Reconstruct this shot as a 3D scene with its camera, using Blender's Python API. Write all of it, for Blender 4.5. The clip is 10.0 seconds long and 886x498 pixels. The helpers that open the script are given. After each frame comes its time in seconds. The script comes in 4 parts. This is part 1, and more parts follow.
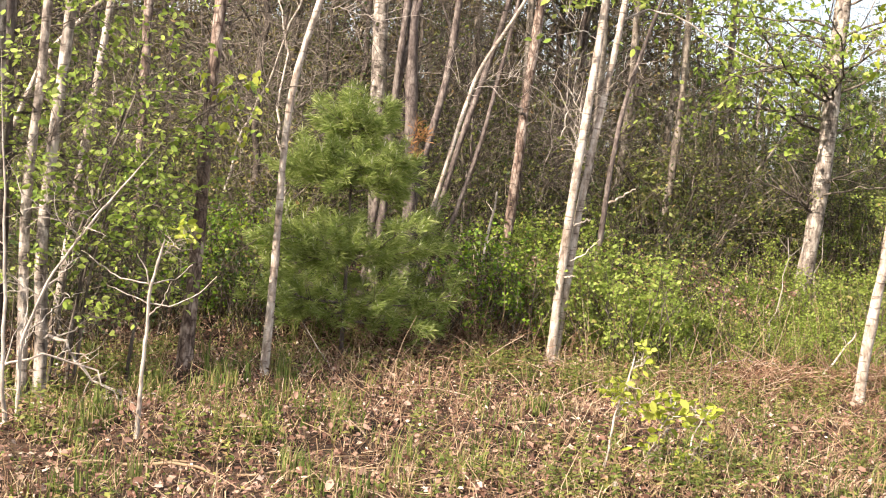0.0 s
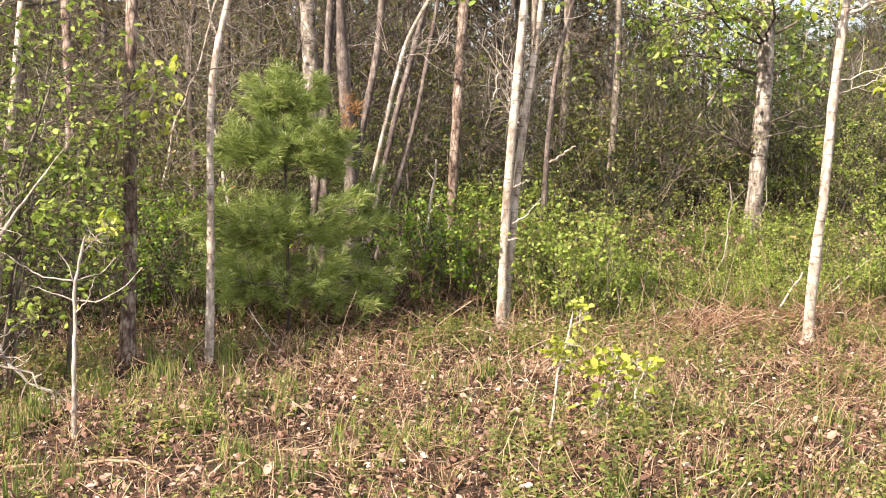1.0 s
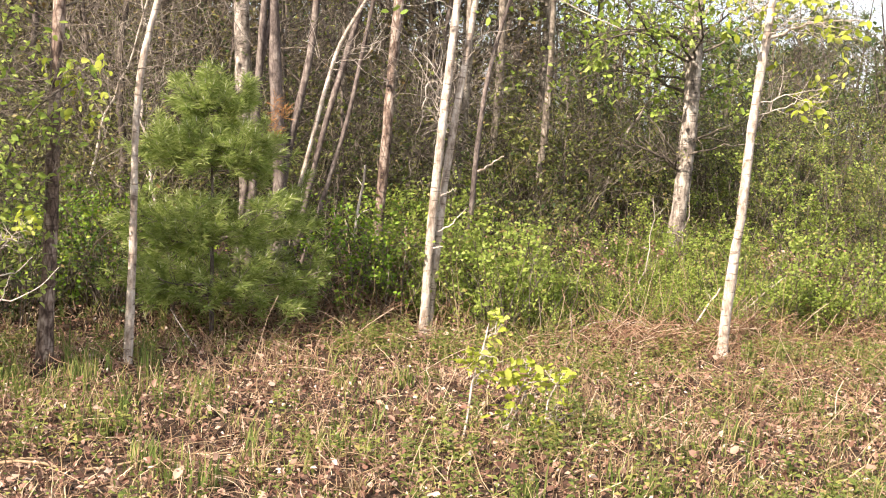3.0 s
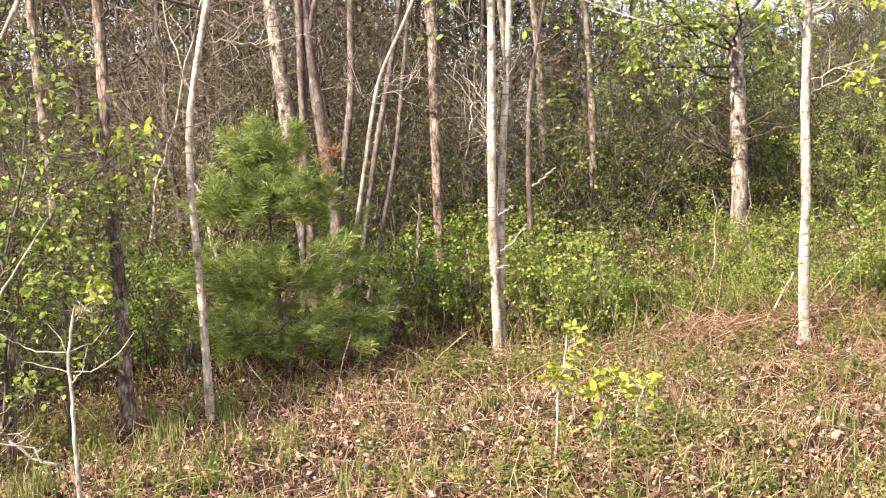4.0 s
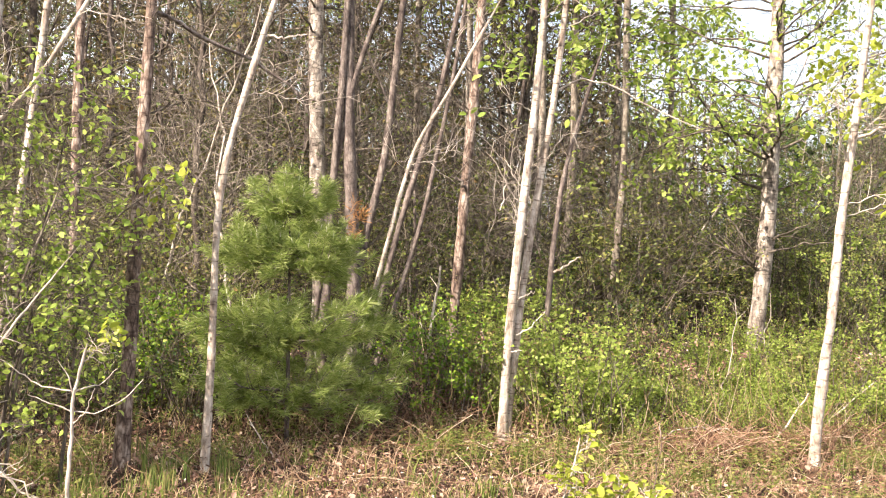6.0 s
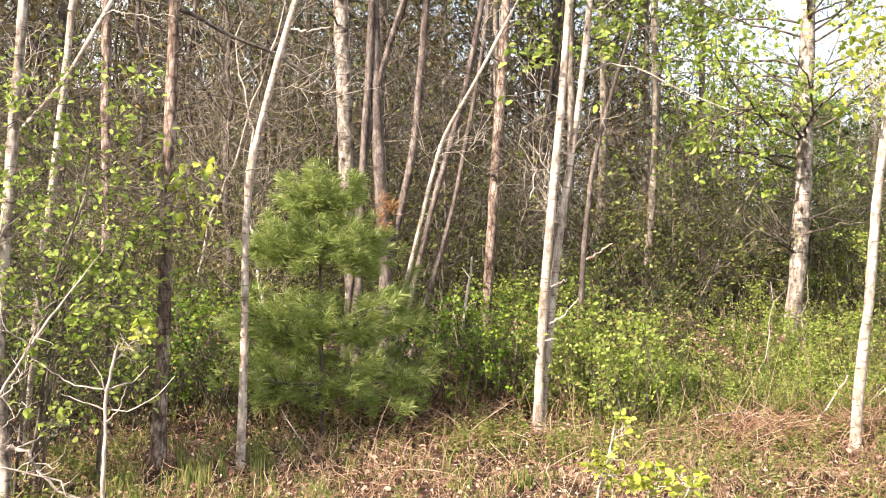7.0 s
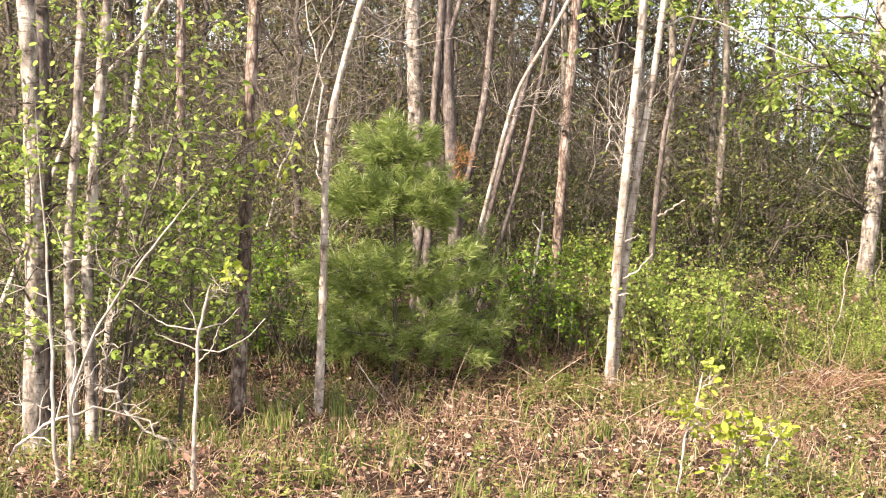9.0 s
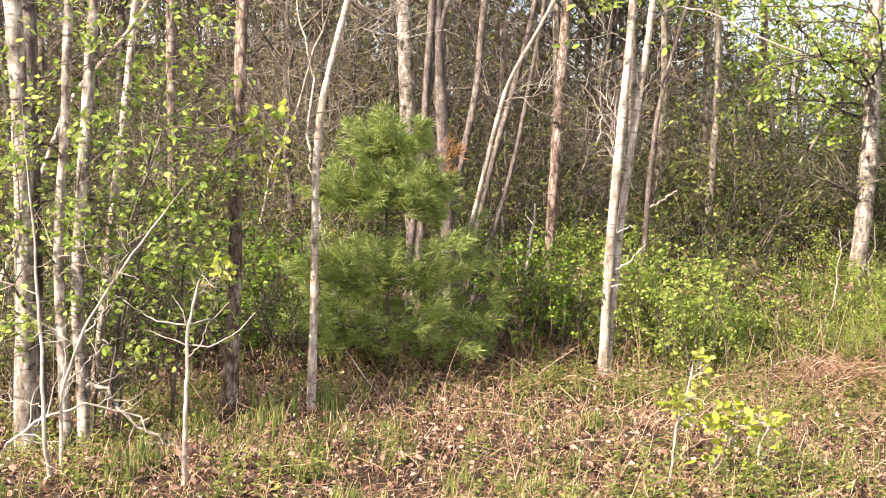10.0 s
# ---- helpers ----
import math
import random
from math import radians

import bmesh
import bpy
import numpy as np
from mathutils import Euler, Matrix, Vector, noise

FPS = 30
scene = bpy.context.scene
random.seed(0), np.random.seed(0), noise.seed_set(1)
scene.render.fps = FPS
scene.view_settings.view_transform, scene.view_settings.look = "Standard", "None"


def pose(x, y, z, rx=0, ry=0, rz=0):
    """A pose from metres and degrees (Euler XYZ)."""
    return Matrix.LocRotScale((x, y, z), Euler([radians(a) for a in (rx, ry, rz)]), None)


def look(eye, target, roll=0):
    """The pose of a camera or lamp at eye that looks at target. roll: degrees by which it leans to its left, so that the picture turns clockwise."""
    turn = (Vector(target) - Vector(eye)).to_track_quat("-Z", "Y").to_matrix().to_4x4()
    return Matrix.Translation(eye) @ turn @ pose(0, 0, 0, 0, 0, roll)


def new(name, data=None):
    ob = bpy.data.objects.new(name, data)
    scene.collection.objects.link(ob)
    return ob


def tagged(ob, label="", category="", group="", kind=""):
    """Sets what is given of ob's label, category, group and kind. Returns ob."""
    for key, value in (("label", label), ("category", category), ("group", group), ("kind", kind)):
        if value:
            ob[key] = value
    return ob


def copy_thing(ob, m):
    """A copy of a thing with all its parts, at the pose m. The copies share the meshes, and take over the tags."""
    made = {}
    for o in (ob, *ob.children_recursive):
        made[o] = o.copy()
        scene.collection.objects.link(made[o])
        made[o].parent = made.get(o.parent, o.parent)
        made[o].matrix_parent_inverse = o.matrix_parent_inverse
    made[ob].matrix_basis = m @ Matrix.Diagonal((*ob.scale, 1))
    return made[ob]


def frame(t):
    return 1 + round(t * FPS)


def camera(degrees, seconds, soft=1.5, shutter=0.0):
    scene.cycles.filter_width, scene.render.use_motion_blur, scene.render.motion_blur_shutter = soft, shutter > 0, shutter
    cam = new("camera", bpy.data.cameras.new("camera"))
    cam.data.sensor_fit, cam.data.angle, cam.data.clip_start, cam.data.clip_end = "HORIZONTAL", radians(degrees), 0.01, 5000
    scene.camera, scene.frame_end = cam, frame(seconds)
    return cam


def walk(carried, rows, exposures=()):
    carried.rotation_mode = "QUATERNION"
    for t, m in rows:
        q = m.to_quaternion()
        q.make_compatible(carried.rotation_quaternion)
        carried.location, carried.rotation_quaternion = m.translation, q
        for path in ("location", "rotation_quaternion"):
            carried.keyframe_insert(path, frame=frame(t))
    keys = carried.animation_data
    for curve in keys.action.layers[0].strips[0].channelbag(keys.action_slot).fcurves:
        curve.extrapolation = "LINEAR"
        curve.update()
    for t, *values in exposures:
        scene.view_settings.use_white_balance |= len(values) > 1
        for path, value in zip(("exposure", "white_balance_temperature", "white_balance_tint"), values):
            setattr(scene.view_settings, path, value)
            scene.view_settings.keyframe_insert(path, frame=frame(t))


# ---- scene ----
# The camera: held by hand at the edge of a wood, swaying and tilting a little.
cam = camera(42.0, 10.0, soft=1.1)
PATH = [
    (0.0, -0.000, -0.000, 1.500, 85.98, -4.99, 0.35),
    (0.3, 0.098, 0.031, 1.494, 85.57, -3.75, -1.28),
    (0.5, 0.164, 0.052, 1.489, 85.34, -2.15, -1.91),
    (1.0, 0.191, 0.072, 1.494, 84.66, -0.55, -1.68),
    (1.2, 0.205, 0.069, 1.500, 84.74, -0.73, -1.97),
    (1.5, 0.227, 0.065, 1.508, 85.26, -1.23, -2.87),
    (1.8, 0.246, 0.050, 1.503, 85.11, -1.34, -3.68),
    (2.0, 0.258, 0.040, 1.500, 84.88, -1.88, -4.01),
    (2.2, 0.261, 0.032, 1.510, 84.67, -1.86, -4.46),
    (3.3, 0.280, -0.014, 1.561, 85.01, -2.66, -4.69),
    (3.5, 0.284, -0.022, 1.570, 85.32, -0.78, -4.67),
    (3.8, 0.249, 0.025, 1.547, 85.73, 1.88, -3.68),
    (4.0, 0.226, 0.056, 1.532, 86.06, 4.83, -2.43),
    (4.2, 0.185, 0.078, 1.572, 87.14, 4.90, -1.15),
    (4.5, 0.123, 0.111, 1.633, 89.30, 1.93, 0.51),
    (4.8, 0.099, 0.102, 1.634, 91.12, -1.16, 0.86),
    (5.0, 0.083, 0.096, 1.635, 91.23, -2.41, 0.88),
    (5.5, 0.115, 0.137, 1.644, 88.95, -3.14, -0.79),
    (5.7, 0.121, 0.144, 1.640, 89.18, -2.64, -1.54),
    (6.8, 0.156, 0.185, 1.621, 88.90, -1.20, -0.95),
    (7.0, 0.163, 0.193, 1.617, 88.74, -0.78, -0.07),
    (7.5, 0.099, 0.198, 1.578, 87.80, -0.79, 1.59),
    (8.0, -0.005, 0.180, 1.526, 87.64, -1.00, 2.51),
    (8.5, -0.037, 0.185, 1.515, 87.29, -1.04, 2.64),
    (9.0, -0.045, 0.186, 1.512, 87.01, -1.36, 2.26),
    (9.5, -0.021, 0.182, 1.503, 86.92, -0.47, 2.07),
    (10.0, -0.006, 0.197, 1.510, 86.67, -0.81, 2.09),
]
walk(cam, [(t, pose(x, y, z, rx, ry, rz)) for t, x, y, z, rx, ry, rz in PATH], [(0.0, 1.4), (2.0, 1.52), (3.5, 1.48), (5.0, 1.66), (7.0, 1.64), (10.0, 1.63)])

# ---- light: a low, warm sun from behind and to one side ----
SUN_ELEV, SUN_AZ = 38.0, 229.0      # degrees; azimuth clockwise from +y
world = bpy.data.worlds.new("world")
scene.world = world
world.use_nodes = True
wn = world.node_tree.nodes
sky = wn.new("ShaderNodeTexSky")
sky.sky_type, sky.sun_disc = "NISHITA", False
sky.sun_elevation, sky.sun_rotation = radians(SUN_ELEV), radians(SUN_AZ)
sky.air_density, sky.dust_density = 1.0, 4.0
# thin high cloud over the whole sky
tcw, cloud, cr, mixw = wn.new("ShaderNodeTexCoord"), wn.new("ShaderNodeTexNoise"), wn.new("ShaderNodeValToRGB"), wn.new("ShaderNodeMix")
cloud.inputs["Scale"].default_value, cloud.inputs["Detail"].default_value, cloud.inputs["Distortion"].default_value = 3.0, 7.0, 0.4
cr.color_ramp.elements[0].position, cr.color_ramp.elements[1].position = 0.25, 0.62
mixw.data_type = "RGBA"
mixw.inputs[7].default_value = (4.6, 4.75, 5.0, 1)
wl = world.node_tree.links
wl.new(tcw.outputs["Generated"], cloud.inputs["Vector"])
wl.new(cloud.outputs["Fac"], cr.inputs[0])
wl.new(cr.outputs[0], mixw.inputs[0])
wl.new(sky.outputs[0], mixw.inputs[6])
wl.new(mixw.outputs[2], wn["Background"].inputs[0])
wn["Background"].inputs[1].default_value = 0.125
sun = new("sun", bpy.data.lights.new("sun", "SUN"))
sun.data.energy, sun.data.angle, sun.data.color = 5.0, radians(0.53), (1.0, 0.885, 0.745)
az, el = radians(SUN_AZ), radians(SUN_ELEV)
sun.matrix_world = look((math.sin(az) * math.cos(el) * 30, math.cos(az) * math.cos(el) * 30, math.sin(el) * 30), (0, 0, 0))


# ---- materials ----
def material(name, roughness=0.8):
    m = bpy.data.materials.new(name)
    m.use_nodes = True
    nt = m.node_tree
    b = nt.nodes["Principled BSDF"]
    b.inputs["Roughness"].default_value = roughness
    b.inputs["Specular IOR Level"].default_value = 0.25
    return m, nt, b


def ramp(nt, stops, source):
    r = nt.nodes.new("ShaderNodeValToRGB")
    e = r.color_ramp.elements
    e[0].position, e[0].color = stops[0][0], (*stops[0][1], 1)
    e[1].position, e[1].color = stops[-1][0], (*stops[-1][1], 1)
    for p, c in stops[1:-1]:
        e.new(p).color = (*c, 1)
    nt.links.new(source, r.inputs[0])
    return r.outputs[0]


def noise_tex(nt, scale, stretch=(1, 1, 1), detail=4.0, rough=0.6):
    tc = nt.nodes.new("ShaderNodeTexCoord")
    mp = nt.nodes.new("ShaderNodeMapping")
    mp.inputs["Scale"].default_value = stretch
    n = nt.nodes.new("ShaderNodeTexNoise")
    n.inputs["Scale"].default_value, n.inputs["Detail"].default_value, n.inputs["Roughness"].default_value = scale, detail, rough
    nt.links.new(tc.outputs["Object"], mp.inputs[0])
    nt.links.new(mp.outputs[0], n.inputs["Vector"])
    return n.outputs["Fac"]


def mixed(nt, kind, fac, a, b):
    mx = nt.nodes.new("ShaderNodeMix")
    mx.data_type, mx.blend_type = "RGBA", kind
    if isinstance(fac, (int, float)):
        mx.inputs[0].default_value = fac
    else:
        nt.links.new(fac, mx.inputs[0])
    nt.links.new(a, mx.inputs[6])
    nt.links.new(b, mx.inputs[7])
    return mx.outputs[2]


def bump(nt, b, height, strength=0.5, distance=0.01):
    bp = nt.nodes.new("ShaderNodeBump")
    bp.inputs["Strength"].default_value, bp.inputs["Distance"].default_value = strength, distance
    nt.links.new(height, bp.inputs["Height"])
    nt.links.new(bp.outputs[0], b.inputs["Normal"])


def bark(name, dark, mid, light, bands=0.35, plates=0.0):
    """Bark: long blotches, fine grain, cross marks of dark lenticels, and ridges."""
    m, nt, b = material(name, 0.85)
    blot = noise_tex(nt, 16, (1, 1, 0.45), 6, 0.68)
    fine = noise_tex(nt, 70, (1, 1, 0.25), 3)
    base = ramp(nt, [(0.36, dark), (0.5, mid), (0.6, light)], blot)
    tone = ramp(nt, [(0.35, (0.62, 0.6, 0.58)), (0.6, (1, 1, 1))], noise_tex(nt, 2.2, (1, 1, 0.6), 3))
    base = mixed(nt, "MULTIPLY", 0.8, base, tone)
    grain = ramp(nt, [(0.3, (0.55, 0.52, 0.5)), (0.65, (1, 1, 1))], fine)
    c = mixed(nt, "MULTIPLY", 0.7, base, grain)
    cross = ramp(nt, [(0.58, (1, 1, 1)), (0.66, (0.28, 0.24, 0.22))], noise_tex(nt, 11, (1, 1, 4.5), 2))
    c = mixed(nt, "MULTIPLY", bands, c, cross)
    if plates:
        v = nt.nodes.new("ShaderNodeTexVoronoi")
        v.feature = "DISTANCE_TO_EDGE"
        v.inputs["Scale"].default_value = 26
        tc, mp = nt.nodes.new("ShaderNodeTexCoord"), nt.nodes.new("ShaderNodeMapping")
        mp.inputs["Scale"].default_value = (1, 1, 0.3)
        nt.links.new(tc.outputs["Object"], mp.inputs[0])
        nt.links.new(mp.outputs[0], v.inputs["Vector"])
        c = mixed(nt, "MULTIPLY", plates, c, ramp(nt, [(0.02, (0.3, 0.26, 0.24)), (0.14, (1, 1, 1))], v.outputs["Distance"]))
    nt.links.new(c, b.inputs["Base Color"])
    bump(nt, b, blot, 0.7, 0.012)
    return m


def leaf_mat(name, stops, translucent=0.35, rough=0.5):
    """Leaves that differ one by one, with some light passing through."""
    m, nt, b = material(name, rough)
    g = nt.nodes.new("ShaderNodeNewGeometry")
    col = ramp(nt, stops, g.outputs["Random Per Island"])
    patch = ramp(nt, [(0.3, (0.72, 0.72, 0.72)), (0.7, (1, 1, 1))], noise_tex(nt, 3.0))
    col = mixed(nt, "MULTIPLY", 0.6, col, patch)
    nt.links.new(col, b.inputs["Base Color"])
    if translucent:
        t = nt.nodes.new("ShaderNodeBsdfTranslucent")
        nt.links.new(col, t.inputs[0])
        mx = nt.nodes.new("ShaderNodeMixShader")
        mx.inputs[0].default_value = translucent
        nt.links.new(b.outputs[0], mx.inputs[1])
        nt.links.new(t.outputs[0], mx.inputs[2])
        nt.links.new(mx.outputs[0], nt.nodes["Material Output"].inputs[0])
    return m


BARK_PALE = bark("bark_pale", (0.24, 0.18, 0.14), (0.52, 0.43, 0.36), (0.72, 0.63, 0.55), 0.8)
BARK_GREY = bark("bark_grey", (0.08, 0.064, 0.052), (0.22, 0.18, 0.148), (0.42, 0.36, 0.3), 0.7)
BARK_MOTTLED = bark("bark_mottled", (0.09, 0.07, 0.06), (0.33, 0.275, 0.235), (0.62, 0.54, 0.47), 0.85)
BARK_RED = bark("bark_red", (0.09, 0.062, 0.052), (0.27, 0.19, 0.152), (0.5, 0.4, 0.34), 0.6, 0.8)
# brown bark with the shade of the wood behind put into its colour
BARK_BROWN_SHADED = bark("bark_brown_shaded", (0.04, 0.032, 0.027), (0.105, 0.083, 0.068), (0.21, 0.17, 0.14), 0.4)
BARK_DARK = bark("bark_dark", (0.09, 0.07, 0.065), (0.19, 0.15, 0.135), (0.3, 0.25, 0.22), 0.3, 0.5)
TWIG = bark("twig_bark", (0.05, 0.04, 0.033), (0.125, 0.1, 0.08), (0.29, 0.24, 0.195), 0.3)
TWIG_PALE = bark("pale_twig_bark", (0.34, 0.28, 0.24), (0.54, 0.46, 0.4), (0.66, 0.58, 0.5), 0.25)
BRUSH = leaf_mat("brush_stems", [(0, (0.03, 0.022, 0.017)), (0.5, (0.075, 0.058, 0.042)), (0.85, (0.18, 0.145, 0.105)), (1, (0.4, 0.33, 0.26))], 0.0, 0.9)
LEAF_LIME = leaf_mat("young_leaves", [(0, (0.19, 0.28, 0.045)), (0.5, (0.34, 0.43, 0.08)), (1, (0.5, 0.55, 0.15))], 0.42)
LEAF_YELLOW = leaf_mat("yellow_green_leaves", [(0, (0.25, 0.3, 0.03)), (0.5, (0.39, 0.43, 0.055)), (1, (0.52, 0.52, 0.12))], 0.42)
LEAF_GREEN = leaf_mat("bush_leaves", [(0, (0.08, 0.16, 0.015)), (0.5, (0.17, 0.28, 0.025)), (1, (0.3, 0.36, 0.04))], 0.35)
LEAF_BUSH = leaf_mat("fresh_bush_leaves", [(0, (0.16, 0.215, 0.038)), (0.5, (0.3, 0.38, 0.068)), (0.9, (0.45, 0.51, 0.13)), (1, (0.46, 0.31, 0.14))], 0.5)
WEED = leaf_mat("weed_leaves", [(0, (0.085, 0.12, 0.022)), (0.5, (0.19, 0.225, 0.05)), (0.82, (0.33, 0.33, 0.09)), (1, (0.4, 0.27, 0.13))], 0.4)
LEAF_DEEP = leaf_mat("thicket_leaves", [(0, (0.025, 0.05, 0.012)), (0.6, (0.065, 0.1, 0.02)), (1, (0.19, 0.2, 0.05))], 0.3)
LEAF_BROWN = leaf_mat("bud_leaves", [(0, (0.06, 0.05, 0.022)), (0.5, (0.14, 0.11, 0.04)), (0.85, (0.2, 0.18, 0.06)), (1, (0.32, 0.2, 0.09))], 0.25)
NEEDLE = leaf_mat("pine_needles", [(0, (0.14, 0.2, 0.038)), (0.5, (0.27, 0.335, 0.075)), (1, (0.48, 0.51, 0.2))], 0.45, 0.45)
NEEDLE_FAR = leaf_mat("far_pine_needles", [(0, (0.05, 0.085, 0.02)), (0.5, (0.09, 0.14, 0.03)), (1, (0.16, 0.2, 0.05))], 0.2)
LEAF_OLIVE = leaf_mat("olive_leaves", [(0, (0.075, 0.085, 0.022)), (0.5, (0.165, 0.185, 0.045)), (0.85, (0.27, 0.29, 0.075)), (1, (0.34, 0.24, 0.1))], 0.35)
BUD = leaf_mat("pine_buds", [(0, (0.5, 0.5, 0.35)), (1, (0.7, 0.68, 0.5))], 0.0)
NEEDLE_RUST = leaf_mat("dead_needles", [(0, (0.26, 0.11, 0.035)), (1, (0.42, 0.22, 0.09))], 0.25)
GRASS = leaf_mat("grass_blades", [(0, (0.075, 0.115, 0.025)), (0.5, (0.16, 0.2, 0.048)), (0.8, (0.27, 0.27, 0.085)), (1, (0.4, 0.3, 0.15))], 0.3)
DEAD = leaf_mat("dead_leaves", [(0, (0.07, 0.034, 0.024)), (0.35, (0.19, 0.095, 0.066)), (0.7, (0.34, 0.2, 0.145)), (0.92, (0.46, 0.31, 0.235)), (1, (0.66, 0.53, 0.44))], 0.15, 0.7)
STRAW = leaf_mat("dry_stalks", [(0, (0.11, 0.062, 0.035)), (0.4, (0.29, 0.185, 0.11)), (0.8, (0.46, 0.33, 0.2)), (1, (0.62, 0.49, 0.34))], 0.1, 0.75)
STRAW_RED = leaf_mat("reddish_stalks", [(0, (0.11, 0.052, 0.032)), (0.4, (0.26, 0.14, 0.085)), (0.8, (0.43, 0.27, 0.18)), (1, (0.65, 0.5, 0.37))], 0.1, 0.75)


def ground_mat():
    m, nt, b = material("forest_soil", 0.95)
    a = noise_tex(nt, 1.3, detail=6)
    f2 = noise_tex(nt, 28, detail=5)
    c = ramp(nt, [(0.3, (0.025, 0.017, 0.012)), (0.5, (0.06, 0.038, 0.026)), (0.7, (0.085, 0.06, 0.036))], a)
    s = ramp(nt, [(0.35, (0.35, 0.3, 0.28)), (0.62, (1.15, 1.05, 0.95))], f2)
    nt.links.new(mixed(nt, "MULTIPLY", 1.0, c, s), b.inputs["Base Color"])
    bump(nt, b, f2, 0.8, 0.03)
    return m


SOIL = ground_mat()


# ---- building helpers ----
class Geo:
    """Collects vertices and faces for one mesh."""

    def __init__(self):
        self.v, self.f, self.n = [], [], 0

    def add(self, v, f):
        self.v.append(np.asarray(v, float).reshape(-1, 3))
        self.f.append(np.asarray(f) + self.n)
        self.n += len(self.v[-1])

    def mesh(self, name, smooth=True):
        v = np.concatenate(self.v)
        loops = np.concatenate([f.ravel() for f in self.f])
        sizes = np.concatenate([np.full(len(f), f.shape[1]) for f in self.f])
        me = bpy.data.meshes.new(name)
        me.vertices.add(len(v))
        me.vertices.foreach_set("co", v.astype(np.float32).ravel())
        me.loops.add(len(loops))
        me.loops.foreach_set("vertex_index", loops.astype(np.int32))
        me.polygons.add(len(sizes))
        me.polygons.foreach_set("loop_start", (np.cumsum(sizes) - sizes).astype(np.int32))
        me.polygons.foreach_set("loop_total", sizes.astype(np.int32))
        me.polygons.foreach_set("use_smooth", np.full(len(sizes), smooth))
        me.update(calc_edges=True)
        return me


def part(name, geo, mat, parent, label=""):
    me = geo.mesh(name)
    me.materials.append(mat)
    ob = new(name, me)
    ob.parent = parent
    return tagged(ob, label)


def thing(name, x, y, z, label, category, group="", kind=""):
    ob = new(name)
    ob.location = (x, y, z)
    ob.empty_display_size = 0.1
    return tagged(ob, label, category, group, kind)


def stuff(name, geo, mat, label, category):
    me = geo.mesh(name)
    me.materials.append(mat)
    return tagged(new(name, me), label, category, kind="stuff")


def unit(a):
    return a / np.maximum(np.linalg.norm(a, axis=-1, keepdims=True), 1e-9)


def tubes(geo, P, R, sides=3):
    """Tubes along n paths of k points each; R is the radius at each point."""
    P, R = np.asarray(P, float), np.asarray(R, float)
    n, k, _ = P.shape
    t = unit(np.gradient(P, axis=1))
    ref = np.where(np.abs(t[:, :1, 2:3]) < 0.8, np.array([0, 0, 1.0]), np.array([1.0, 0, 0]))
    u = unit(np.cross(t, np.broadcast_to(ref, t.shape)))
    w = np.cross(t, u)
    a = np.arange(sides) * 2 * np.pi / sides
    V = P[:, :, None] + R[:, :, None, None] * (np.cos(a)[:, None] * u[:, :, None] + np.sin(a)[:, None] * w[:, :, None])
    i = np.arange(n)[:, None, None] * k * sides + np.arange(k - 1)[None, :, None] * sides
    j, j2 = np.arange(sides)[None, None], (np.arange(sides)[None, None] + 1) % sides
    geo.add(V, np.stack([i + j, i + j2, i + sides + j2, i + sides + j], -1).reshape(-1, 4))


def sprout(rng, P, R, n, lo, hi, length, out=1.0, up=0.2, along=0.4, k=5, wob=0.25, thin=0.55, least=0.0015, bias=(0, 0, 0)):
    """n side shoots from the paths P: where they leave, how long they are, and how far they turn away and up."""
    i, s = rng.integers(len(P), size=n), rng.uniform(lo, hi, n) * (P.shape[1] - 1.001)
    j = s.astype(int)
    fr = (s - j)[:, None]
    base = P[i, j] * (1 - fr) + P[i, j + 1] * fr
    rad = R[i, j] * (1 - fr[:, 0]) + R[i, j + 1] * fr[:, 0]
    tan = unit(P[i, j + 1] - P[i, j])
    side = unit(np.cross(tan, rng.normal(size=(n, 3))))
    d = unit(along * tan + out * side + np.array([0, 0, up]) + np.array(bias))
    L = length * rng.uniform(0.45, 1.0, n) / (k - 1)
    pts = [base]
    for _ in range(k - 1):
        pts.append(pts[-1] + d * L[:, None])
        d = unit(d + wob * rng.normal(size=(n, 3)) + np.array([0, 0, up * 0.15]))
    P2 = np.stack(pts, 1)
    r0 = np.maximum(rad * thin, least)
    return P2, r0[:, None] * np.linspace(1, 0.3, k)[None]


LEAF = np.array([(0, 0, 0), (0.3, 0.27, 0.05), (0.3, -0.27, 0.05), (0.7, 0.24, 0.02), (0.7, -0.24, 0.02), (1, 0, -0.1), (0.35, 0, -0.02), (0.7, 0, -0.05)])
LEAF_F = np.array([(0, 2, 6), (0, 6, 1), (6, 2, 4), (6, 4, 7), (1, 6, 7), (1, 7, 3), (7, 4, 5), (3, 7, 5)])
LEAF_S = np.array([(0, 0, 0), (0.4, 0.26, 0.06), (0.4, -0.26, 0.06), (1, 0, -0.08)])
LEAF_SF = np.array([(0, 2, 1), (1, 2, 3)])


